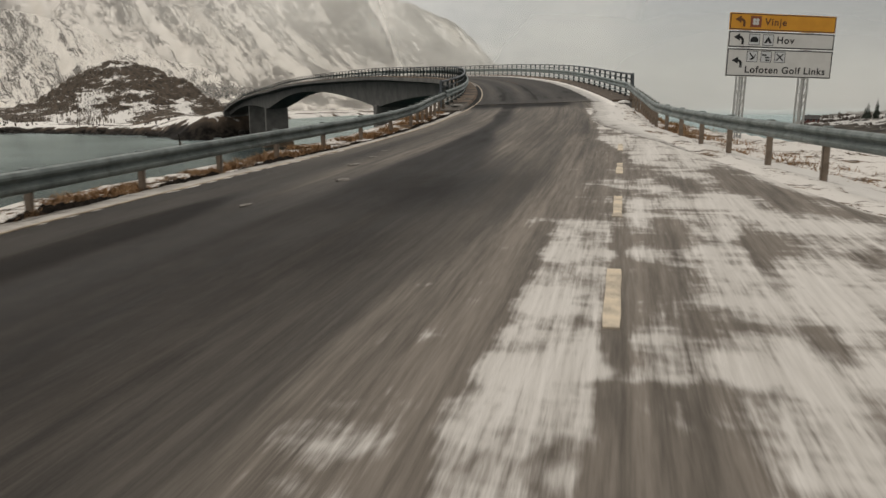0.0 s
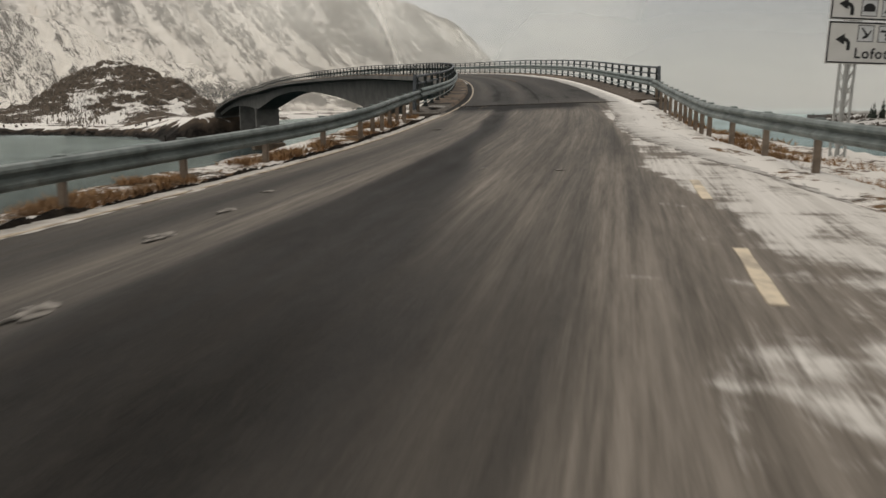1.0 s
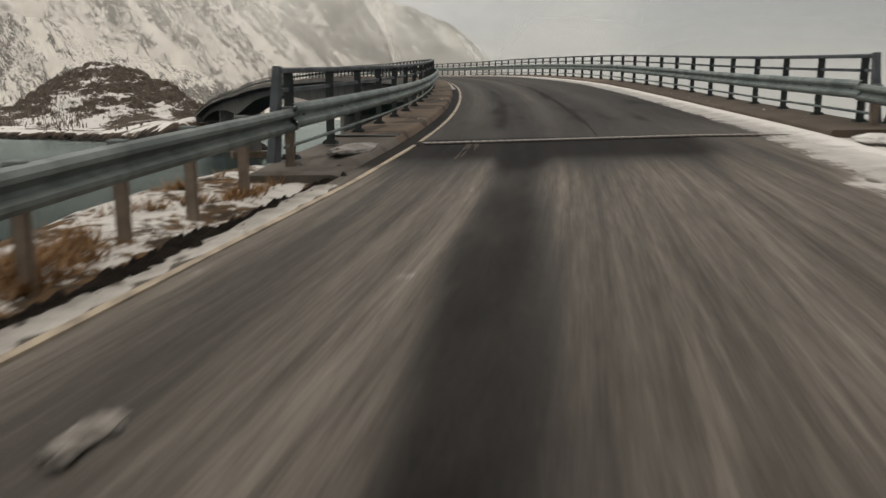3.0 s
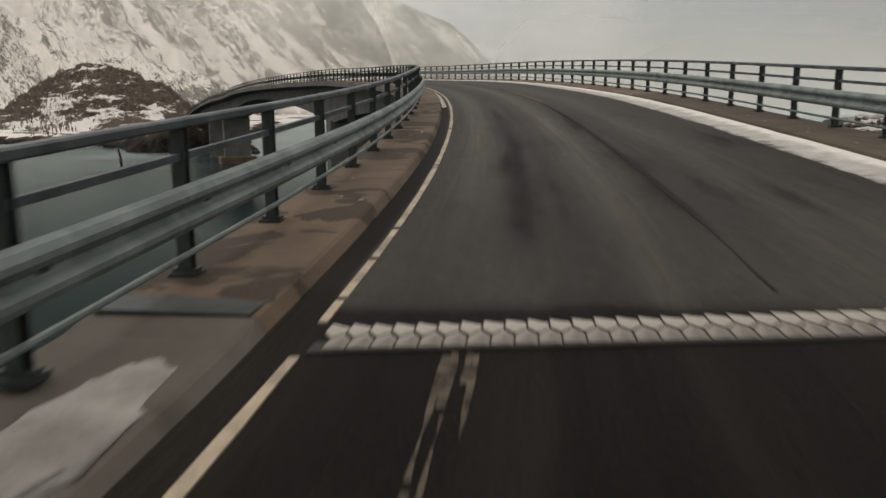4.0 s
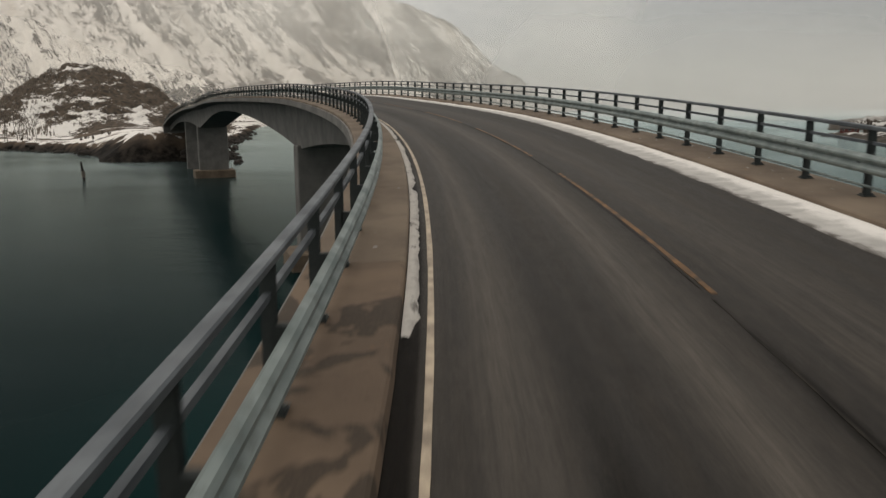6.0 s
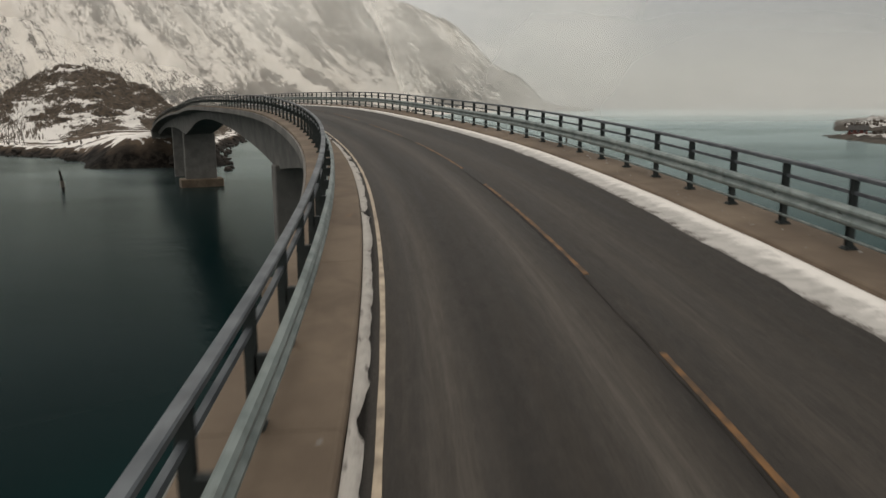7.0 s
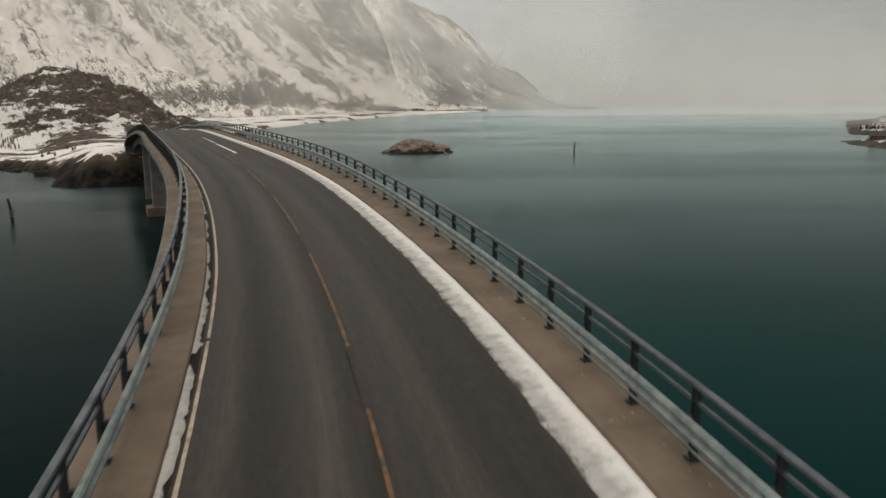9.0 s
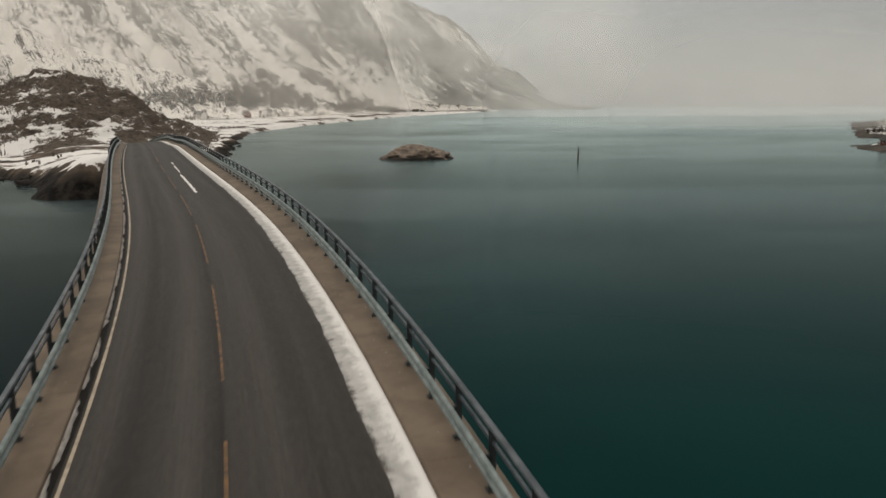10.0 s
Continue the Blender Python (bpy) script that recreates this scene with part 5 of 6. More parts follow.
def build_bridge():
    e = thing("bridge", "curved concrete box-girder bridge rising over the sound", "bridge", kind="structure")
    bm = bmesh.new()
    rings = []
    for s in np.arange(-0.75, BRIDGE_END + 0.1, 2.0):
        d = girder_depth(s)
        prof = [(-5.05, 0.02), (-5.05, -0.42), (-4.6, -0.5), (-3.1, -0.78), (-2.9, -d), (2.9, -d), (3.1, -0.78), (4.4, -0.5), (4.92, -0.42), (4.92, 0.02), (3.58, -0.04), (-3.74, -0.04)]
        rings.append([bm.verts.new(on_road(s, x, 0) + Vector((0, 0, z))) for x, z in prof])
    n = len(rings[0])
    for a, b in zip(rings, rings[1:]):
        for i in range(n):
            bm.faces.new((a[i], a[(i + 1) % n], b[(i + 1) % n], b[i]))
    bm.faces.new(rings[0])
    bm.faces.new(rings[-1][::-1])
    part("girder", bm, CONCRETE, e, "grey haunched concrete girder")
    for s in PIERS:
        bm = bmesh.new()
        m = road_frame(s)
        top = -girder_depth(s) + 0.3
        z = m.translation.z
        box(bm, -3.3, -1.0, WATER_Z - z, 3.3, 1.0, top, m, 0.12)
        pier = part("pier", bm, CONCRETE, e, "wide slab pier of stained concrete")
        bm = bmesh.new()
        box(bm, -4.5, -2.6, WATER_Z - z - 3, 4.5, 2.6, WATER_Z - z + 1.75, m, 0.15)
        part("footing", bm, KERB, pier, "brownish concrete footing at the waterline")
    for s, w in ((226.0, 2.6),):
        bm = bmesh.new()
        m = road_frame(s)
        z = m.translation.z
        box(bm, -w, -0.6, WATER_Z - z - 1, w, 0.6, -girder_depth(s) + 0.2, m, 0.08)
        part("side_pier", bm, CONCRETE, e, "slimmer slab pier near the bank")
    for s, dirn in ((-0.9, -1), (BRIDGE_END, 1)):
        bm = bmesh.new()
        m = road_frame(s)
        y0, y1 = (-2.4, 0.1) if dirn < 0 else (-0.2, 2.4)
        z = m.translation.z
        box(bm, -4.85, y0, WATER_Z - z + (4 if dirn < 0 else 0), 4.6, y1, -0.35, m, 0.08)
        part("abutment", bm, CONCRETE, e, "concrete abutment at the bank")


def left_shift(s):
    """The left edge of the deck draws in a little along the climb."""
    return table(s, [25, 40, 47, 58, 66, 80, 100, 115], [0, 0.06, 0.11, 0.13, 0.22, 0.18, 0.03, 0])


def kerb_face(s, left):
    """Offset of the kerb's foot, and how far its face leans back."""
    if left:
        return table(s, [-5, 4, 10, 25], [-3.71, -3.70, -3.665, -3.645]) + left_shift(s), table(s, [-5, 5, 12, 25], [0.085, 0.08, 0.06, 0.02])
    return table(s, [0, 20, 30, 38, 50], [3.52, 3.48, 3.41, 3.46, 3.52]), 0.03


def build_kerbs():
    for name, left, o1, hi, s0 in (("kerb_left", True, -4.98, 0.13, -4.9), ("kerb_right", False, 4.86, 0.12, -0.75)):
        e = thing(name, "brown-stained concrete kerb with worn edges", "kerb", kind="structure")
        sgn = -1 if left else 1
        s = s0
        while s < BRIDGE_END + 4:
            end = min(s + (4.15 if left and s == s0 else 6.0), BRIDGE_END + 4)
            bm = bmesh.new()
            rings = []
            for q in np.linspace(s + 0.006, end - 0.006, 13):
                wob = 0.008 * fbm(q * 0.8, o1, 1) + 0.006 * fbm(q * 4, o1, 2)
                o0, lean = kerb_face(q, left)
                low = 0.70 * smoothstep(-6.0, -3.0, q) if left and q < -0.8 else 1
                prof = [(o0, -0.10), (o0 + sgn * 0.004, 0.01), (o0 + sgn * lean * 0.85, hi - 0.028), (o0 + sgn * (lean + 0.025), hi - 0.004 + 0.5 * wob),
                        (o0 + sgn * (lean + 0.06), hi + 0.002), (o1 - sgn * 0.03, hi + 0.015), (o1, hi - 0.02), (o1, -0.14)]
                rings.append([bm.verts.new(on_road(q, x + (wob if i < 5 else 0), z * low if z > 0 else z)) for i, (x, z) in enumerate(prof)])
            for a, b in zip(rings, rings[1:]):
                for i in range(len(prof) - 1):
                    f = (a[i], a[i + 1], b[i + 1], b[i])
                    bm.faces.new(f if sgn < 0 else f[::-1])
            bm.faces.new(rings[0])
            bm.faces.new(rings[-1][::-1])
            part("kerb_section", bm, OLDKERB if left and s < -1 else (DAMPKERB if left else DARKKERB) if s < 20 else KERB, e)
            s = end


def build_joint():
    e = thing("expansion_joint", "worn steel finger joint across the carriageway", "expansion joint", kind="structure")
    x0, x1, pitch = -3.32, 3.40, 0.147
    # two rows of steel plates whose toothed edges interlock
    for side in (-1, 1):
        bm = bmesh.new()
        h = pitch / 2 - 0.004
        tip, root, back = -side * 0.030, side * 0.078, side * 0.262
        outline = [(-h, root), (0, tip), (h, root), (h, back), (-h, back)]
        lo = [bm.verts.new((x, y, -0.02)) for x, y in outline]
        hi = [bm.verts.new((x * 0.97, y, 0.014)) for x, y in outline]
        for q in range(5):
            r = (q + 1) % 5
            f = (lo[q], lo[r], hi[r], hi[q])
            bm.faces.new(f if side > 0 else f[::-1])
        bm.faces.new(hi if side > 0 else hi[::-1])
        tooth = as_mesh("tooth_plate", bm, JOINTSTEEL)
        for i in range(int((x1 - x0) / pitch)):
            x = x0 + pitch * (i + (0.5 if side > 0 else 1.0))
            part("tooth_plate", tooth, None, e).matrix_basis = road_frame(JOINT_S + 0.093 * x, x, 0.0)
    bm = bmesh.new()
    sweep(bm, [road_frame(JOINT_S + 0.093 * x, x, 0) @ Matrix.Rotation(math.pi / 2, 4, "Z") for x in np.linspace(x0 - 0.02, x1 + 0.08, 12)], [(-0.28, -0.03), (0.28, -0.03), (0.28, -0.004), (-0.28, -0.004)])
    part("joint_seal", bm, RUBBER, e, "black rubber seal")
    bm = bmesh.new()
    box(bm, -0.55, -0.20, 0.0, 0.55, 0.20, 0.026, Matrix(), 0.008)
    cover = part("cover_plate", bm, POSTSTEEL, e, "dark steel plate over the kerb's gap")
    cover.matrix_basis = road_frame(-0.58, -4.36, 0.128)


# W-shaped steel beam, seen from its face: (out, up)
def w_profile(t=0.006):
    front = [(0.0, -0.155), (0.05, -0.14), (0.078, -0.10), (0.078, -0.065), (0.02, -0.025), (0.0, 0.0), (0.02, 0.025), (0.078, 0.065), (0.078, 0.10), (0.05, 0.14), (0.0, 0.155)]
    return front + [(x - t - 0.012, z) for x, z in front[::-1]]


def post_mesh(name, height, w, d, mat, foot=True):
    """An I-section post with a base plate and gussets."""
    bm = bmesh.new()
    t = 0.012
    box(bm, -d / 2, -w / 2, 0, d / 2, -w / 2 + t, height)
    box(bm, -d / 2, w / 2 - t, 0, d / 2, w / 2, height)
    box(bm, -t / 2, -w / 2 + t, 0, t / 2, w / 2 - t, height)
    if foot:
        box(bm, -0.11, -0.11, -0.02, 0.11, 0.11, 0.02)
        box(bm, -0.10, -0.06, 0.02, 0.10, 0.06, 0.05)
    return as_mesh(name, bm, mat)


def parapet_offset(s, left):
    if left:
        return -table(s, [-5, 0, 10, 20, 30, 45, 58, 66, 80, 100], [4.66, 4.70, 4.60, 4.53, 4.46, 4.43, 4.39, 4.30, 4.33, 4.48])
    return table(s, [-2, 15, 25, 32, 42, 60], [4.66, 4.60, 4.45, 4.39, 4.43, 4.47])


def build_parapets():
    mesh = post_mesh("post", 1.16, 0.10, 0.11, POSTSTEEL)
    for name, left, side, h0, s0 in (("left_parapet", True, 1, 0.145, -3.96), ("right_parapet", False, -1, 0.13, 0.85)):
        e = thing(name, "weathered steel bridge parapet with rails and a crash beam", "parapet", "bridge parapets")
        # posts stand two metres apart along their own line
        stands, s = [], s0
        while s < BRIDGE_END + 2:
            stands.append(s)
            a = on_road(s, parapet_offset(s, left))
            q = s + 2.03
            for _ in range(3):
                q = s + (q - s) * 2.03 / (on_road(q, parapet_offset(q, left)) - a).length
            s = q

        def at(s, dx=0.0, dz=0.0):
            return road_frame(s, parapet_offset(s, left) + dx, h0 + dz)

        spacer = bmesh.new()
        box(spacer, 0.03 if side > 0 else -0.21, -0.05, 0.50, 0.21 if side > 0 else -0.03, 0.05, 0.70)
        sp = as_mesh("spacer", spacer, POSTSTEEL)
        for s in stands:
            p = part("post", mesh, None, e)
            p.matrix_basis = at(s)
            q = part("spacer", sp, None, e)
            q.matrix_basis = at(s)
        fine = np.arange(s0 - 0.45, stands[-1] + 0.2, 1.0)

        def along(dx, dz):
            return [at(s, dx, dz) for s in fine]

        bm = bmesh.new()
        sweep(bm, along(0, 1.185), [(-0.05, -0.035), (0.05, -0.035), (0.06, -0.02), (0.06, 0.025), (0.045, 0.04), (-0.045, 0.04), (-0.06, 0.025), (-0.06, -0.02)])
        part("top_rail", bm, TOPRAIL, e, "square blue-grey top rail")
        bm = bmesh.new()
        sweep(bm, along(0.0, 0.93), [(-0.028, -0.028), (0.028, -0.028), (0.028, 0.028), (-0.028, 0.028)])
        part("middle_rail", bm, TOPRAIL, e)
        bm = bmesh.new()
        sweep(bm, along(side * 0.075, 0.19), [(0.026 * math.cos(q * math.pi / 4), 0.026 * math.sin(q * math.pi / 4)) for q in range(8)])
        part("lower_rail", bm, GALV, e, "round grey lower rail")
        bm = bmesh.new()
        prof = [(side * (0.20 + x), z * 1.08) for x, z in w_profile()]
        sweep(bm, along(0.0, 0.60), prof if side > 0 else prof[::-1])
        part("crash_beam", bm, GALV, e, "pale grey-green W-shaped crash beam")
        bm = bmesh.new()
        m = at(s0)
        vs = []
        for dx in (-0.05, 0.05):
            vs.append([bm.verts.new(m @ Vector((dx, y, z))) for y, z in ((-0.78, -0.02), (-0.50, -0.02), (-0.34, 1.22), (-0.46, 1.22))])
        bm.faces.new(vs[0])
        bm.faces.new(vs[1][::-1])
        for i in range(4):
            j = (i + 1) % 4
            bm.faces.new((vs[0][i], vs[1][i], vs[1][j], vs[0][j]))
        part("end_panel", bm, TOPRAIL, e, "sloping steel end panel")


def build_guard_rails():
    bm = bmesh.new()
    t = 0.008
    box(bm, -0.055, -0.03, -0.6, 0.055, -0.03 + t, 0.62)
    box(bm, -0.055, -0.03, -0.6, -0.055 + t, 0.03, 0.62)
    box(bm, 0.055 - t, -0.03, -0.6, 0.055, 0.03, 0.62)
    mesh = as_mesh("post", bm, ROADPOST)
    bm = bmesh.new()
    box(bm, -0.07, -0.05, 0.60, 0.07, 0.05, 0.645, Matrix(), 0.01)
    cap_mesh = as_mesh("post_cap", bm, ROADRAIL)
    for name, side in (("left_guard_rail", 1), ("right_guard_rail", -1)):
        e = thing(name, "galvanised W-beam guard rail on brown-stained steel posts", "guard rail", "guard rails")
        pts = []
        ys = np.append(np.arange(-14, 35.0 if side > 0 else 39.0, 0.6), 35.75 if side > 0 else 39.3)
        for y in ys:
            x = left_rail(y) if side > 0 else right_rail(y) + 0.06
            s, o = near_road(x, y)
            z = float(np.interp(s, LINE_S, LINE_Z)) + cross_fall(s, o)
            if side > 0:
                z += 0.21 * smoothstep(21, 35, y)
                x += 0.10 * smoothstep(29, 35.4, y)
            else:
                z += table(y, [10, 19, 27, 33, 36, 39], [0.08, -0.02, -0.10, -0.04, 0.06, 0.22])
                x -= 0.14 * smoothstep(33, 39, y)
            pts.append(Vector((x, y, z)))
        for _ in range(4):
            pts = [pts[0]] + [(a + b * 2 + c) / 4 for a, b, c in zip(pts, pts[1:], pts[2:])] + [pts[-1]]
        fr = []
        for i, p in enumerate(pts):
            d = pts[min(i + 1, len(pts) - 1)] - pts[max(i - 1, 0)]
            fr.append(Matrix.Translation(p) @ Matrix.Rotation(math.atan2(-d.x, d.y), 4, "Z"))
        prof = [(side * (0.07 + x), z + 0.47) for x, z in w_profile()]
        bm = bmesh.new()
        sweep(bm, fr, prof if side > 0 else prof[::-1])
        part("beam", bm, ROADRAIL, e, "grey-green W-shaped steel beam")
        acc = 0.0
        for i in range(1, len(fr)):
            acc += (pts[i] - pts[i - 1]).length
            near_end = pts[i].y > 27
            if acc >= (1.15 if near_end else 2.0):
                acc = 0.0
                q = part("post", mesh, None, e)
                q.matrix_basis = fr[i]
                c = part("post_cap", cap_mesh, None, e)
                c.matrix_basis = fr[i]


# ---------------------------------------------------------------- the road sign
def text_mesh(body, size):
    c = bpy.data.curves.new("lettering", "FONT")
    c.body, c.size, c.extrude, c.offset, c.space_character = body, size, 0.002, 0.006, 1.14
    ob = bpy.data.objects.new("lettering", c)
    scene.collection.objects.link(ob)
    me = bpy.data.meshes.new_from_object(ob.evaluated_get(bpy.context.evaluated_depsgraph_get()))
    bpy.data.objects.remove(ob)
    return me


def plate(bm, x0, z0, x1, z1, y0=-0.004, y1=0.0):
    box(bm, x0, y0, z0, x1, y1, z1)


def poly(bm, pts, y=-0.006, depth=0.003):
    a = [bm.verts.new((x, y, z)) for x, z in pts]
    b = [bm.verts.new((x, y + depth, z)) for x, z in pts]
    bm.faces.new(a)
    bm.faces.new(b[::-1])
    for i in range(len(a)):
        j = (i + 1) % len(a)
        bm.faces.new((a[j], a[i], b[i], b[j]))


def turn_arrow(bm, cx, cz, k):
    """A left-turn arrow: a bent shaft with a broad head."""
    shaft = []
    for i in range(7):
        a = math.pi / 2 * i / 6
        shaft.append((cx + 0.0 + k * 0.36 * math.sin(a), cz + k * (0.0 + 0.36 * math.cos(a)) - k * 0.16))
    inner = [(cx + k * 0.18 * math.sin(math.pi / 2 * i / 6), cz + k * 0.18 * math.cos(math.pi / 2 * i / 6) - k * 0.16) for i in range(7)][::-1]
    poly(bm, shaft + [(cx + k * 0.36, cz - k * 0.42), (cx + k * 0.18, cz - k * 0.42)] + inner)
    poly(bm, [(cx - k * 0.42, cz + k * 0.10), (cx + k * 0.04, cz + k * 0.38), (cx + k * 0.04, cz - k * 0.16)])


def build_sign():
    e = thing("road_sign", "direction sign of three boards on two lattice posts", "road sign")
    w, h = 3.55, 2.05
    z0 = 0.0
    boards = (("yellow_board", 1.50, 2.05, SIGNYELLOW, SIGNTEXT_BROWN, "orange-yellow board with brown print"),
              ("white_board", 0.94, 1.47, SIGNWHITE, BLACK, "white board with black print"),
              ("large_white_board", 0.0, 0.91, SIGNWHITE, BLACK, "tall white board with black print"))
    for name, a, b, mat, ink, label in boards:
        bm = bmesh.new()
        box(bm, 0, 0, a, w, 0.03, b, Matrix(), 0.008)
        bd = part(name, bm, mat, e, label)
        bm = bmesh.new()
        for x0, z00, x1, z11 in ((0.012, a + 0.012, w - 0.012, a + 0.045), (0.012, b - 0.045, w - 0.012, b - 0.012), (0.012, a + 0.045, 0.045, b - 0.045), (w - 0.045, a + 0.045, w - 0.012, b - 0.045)):
            plate(bm, x0, z00, x1, z11)
        part("border", bm, ink, bd)
        bm = bmesh.new()
        turn_arrow(bm, 0.36, (a + b) / 2 + 0.02, 0.44)
        part("arrow", bm, ink, bd)

        def icon(x, z, back, front, draw, size=0.36):
            bi = bmesh.new()
            plate(bi, x, z, x + size, z + size, -0.003, 0.0)
            part("pictogram_field", bi, back, bd)
            bi = bmesh.new()
            for q in ((x, z, x + size, z + 0.016), (x, z + size - 0.016, x + size, z + size), (x, z, x + 0.016, z + size), (x + size - 0.016, z, x + size, z + size)):
                plate(bi, *q, -0.005, -0.001)
            part("pictogram_border", bi, front if back is SIGNBLUE else back, bd)
            bi = bmesh.new()
            draw(bi, x + size / 2, z + size / 2, size)
            part("pictogram", bi, front, bd)

        def flower(bi, cx, cz, k):
            for i in range(4):
                t = math.pi / 2 * i + math.pi / 4
                x, z = cx + 0.2 * k * math.cos(t), cz + 0.2 * k * math.sin(t)
                poly(bi, [(x + 0.16 * k * math.cos(q * math.pi / 4), z + 0.16 * k * math.sin(q * math.pi / 4)) for q in range(8)])

        def cabin(bi, cx, cz, k):
            poly(bi, [(cx - 0.36 * k, cz - 0.22 * k), (cx + 0.36 * k, cz - 0.22 * k), (cx + 0.36 * k, cz + 0.08 * k), (cx + 0.14 * k, cz + 0.26 * k), (cx - 0.14 * k, cz + 0.26 * k), (cx - 0.36 * k, cz + 0.08 * k)])

        def tent(bi, cx, cz, k):
            poly(bi, [(cx - 0.38 * k, cz - 0.28 * k), (cx - 0.10 * k, cz - 0.28 * k), (cx, cz - 0.02 * k), (cx + 0.10 * k, cz - 0.28 * k), (cx + 0.38 * k, cz - 0.28 * k), (cx, cz + 0.34 * k)])

        def crossed(bi, cx, cz, k):
            poly(bi, [(cx - 0.36 * k, cz - 0.28 * k), (cx - 0.28 * k, cz - 0.36 * k), (cx + 0.36 * k, cz + 0.28 * k), (cx + 0.28 * k, cz + 0.36 * k)])
            poly(bi, [(cx + 0.36 * k, cz - 0.28 * k), (cx + 0.28 * k, cz - 0.36 * k), (cx - 0.36 * k, cz + 0.28 * k), (cx - 0.28 * k, cz + 0.36 * k)], -0.009)

        def swing(bi, cx, cz, k):
            poly(bi, [(cx - 0.30 * k, cz + 0.30 * k), (cx - 0.20 * k, cz + 0.34 * k), (cx + 0.12 * k, cz - 0.04 * k), (cx + 0.30 * k, cz + 0.22 * k), (cx + 0.34 * k, cz + 0.16 * k), (cx + 0.14 * k, cz - 0.22 * k), (cx - 0.16 * k, cz - 0.34 * k), (cx - 0.22 * k, cz - 0.24 * k), (cx, cz - 0.10 * k)])

        def huts(bi, cx, cz, k):
            for dx, dz in ((-0.16, 0.16), (0.12, -0.06), (0.16, -0.3)):
                poly(bi, [(cx + (dx - 0.2) * k, cz + (dz - 0.07) * k), (cx + (dx + 0.2) * k, cz + (dz - 0.07) * k), (cx + (dx + 0.2) * k, cz + (dz + 0.05) * k), (cx + (dx - 0.2) * k, cz + (dz + 0.09) * k)])

        if name == "yellow_board":
            icon(0.68, a + 0.10, SIGNBROWN, SIGNWHITE, flower)
            words = (("Vinje", 1.16, a + 0.18, 0.315),)
        elif name == "white_board":
            icon(0.68, a + 0.085, SIGNBLUE, BLACK, cabin)
            icon(1.14, a + 0.085, SIGNBLUE, BLACK, tent)
            words = (("Hov", 1.60, a + 0.17, 0.315),)
        else:
            icon(0.66, b - 0.43, SIGNBLUE, BLACK, swing)
            icon(1.12, b - 0.43, SIGNBLUE, BLACK, huts)
            icon(1.58, b - 0.43, SIGNBLUE, BLACK, crossed)
            words = (("Lofoten", 0.62, a + 0.13, 0.315), ("Golf", 1.86, a + 0.13, 0.315), ("Links", 2.60, a + 0.13, 0.315))
        for body, x, z, size in words:
            t = part("lettering", text_mesh(body, size), None, bd)
            t.data.materials.clear()
            t.data.materials.append(ink)
            t.rotation_euler = (math.pi / 2, 0, 0)
            t.location = (x, -0.004, z)
    for x in (0.62, 2.72):
        bm = bmesh.new()
        for dx in (-0.10, 0.10):
            for dy in (0.05, 0.25):
                tube(bm, (x + dx, dy, -2.6), (x + dx, dy, 2.0), 0.028, None, 8)
        for i in range(15):
            z = -2.5 + 0.3 * i
            for dy in (0.05, 0.25):
                k = 1 if i % 2 else -1
                tube(bm, (x - 0.10 * k, dy, z), (x + 0.10 * k, dy, z + 0.3), 0.012, None, 5)
            tube(bm, (x - 0.10, 0.05, z), (x - 0.10, 0.25, z + 0.3), 0.012, None, 5)
            tube(bm, (x + 0.10, 0.25, z), (x + 0.10, 0.05, z + 0.3), 0.012, None, 5)
        part("lattice_post", bm, SIGNSTEEL, e, "galvanised lattice post")
    e.matrix_world = pose(8.74, 23.6, 0.80, 0, 1.3, 8) @ Matrix.Diagonal((1, 1, 0.925, 1))


# ---------------------------------------------------------------- build
build_water()
build_shore()
build_mountain()
build_mist()
build_islets()
build_marker(-76.2, 218, 4.2, -0.25, "leaning dark wooden marker pole in the water")
build_marker(60.4, 404, 5.2, 0.05, "upright dark sea marker standing in the water")
build_right_shore()
build_bank()
build_road()
build_lines()
build_scratches()
build_snow()
build_roadside()
build_grass()
build_bridge()
build_kerbs()
build_joint()
build_parapets()
build_guard_rails()
build_sign()


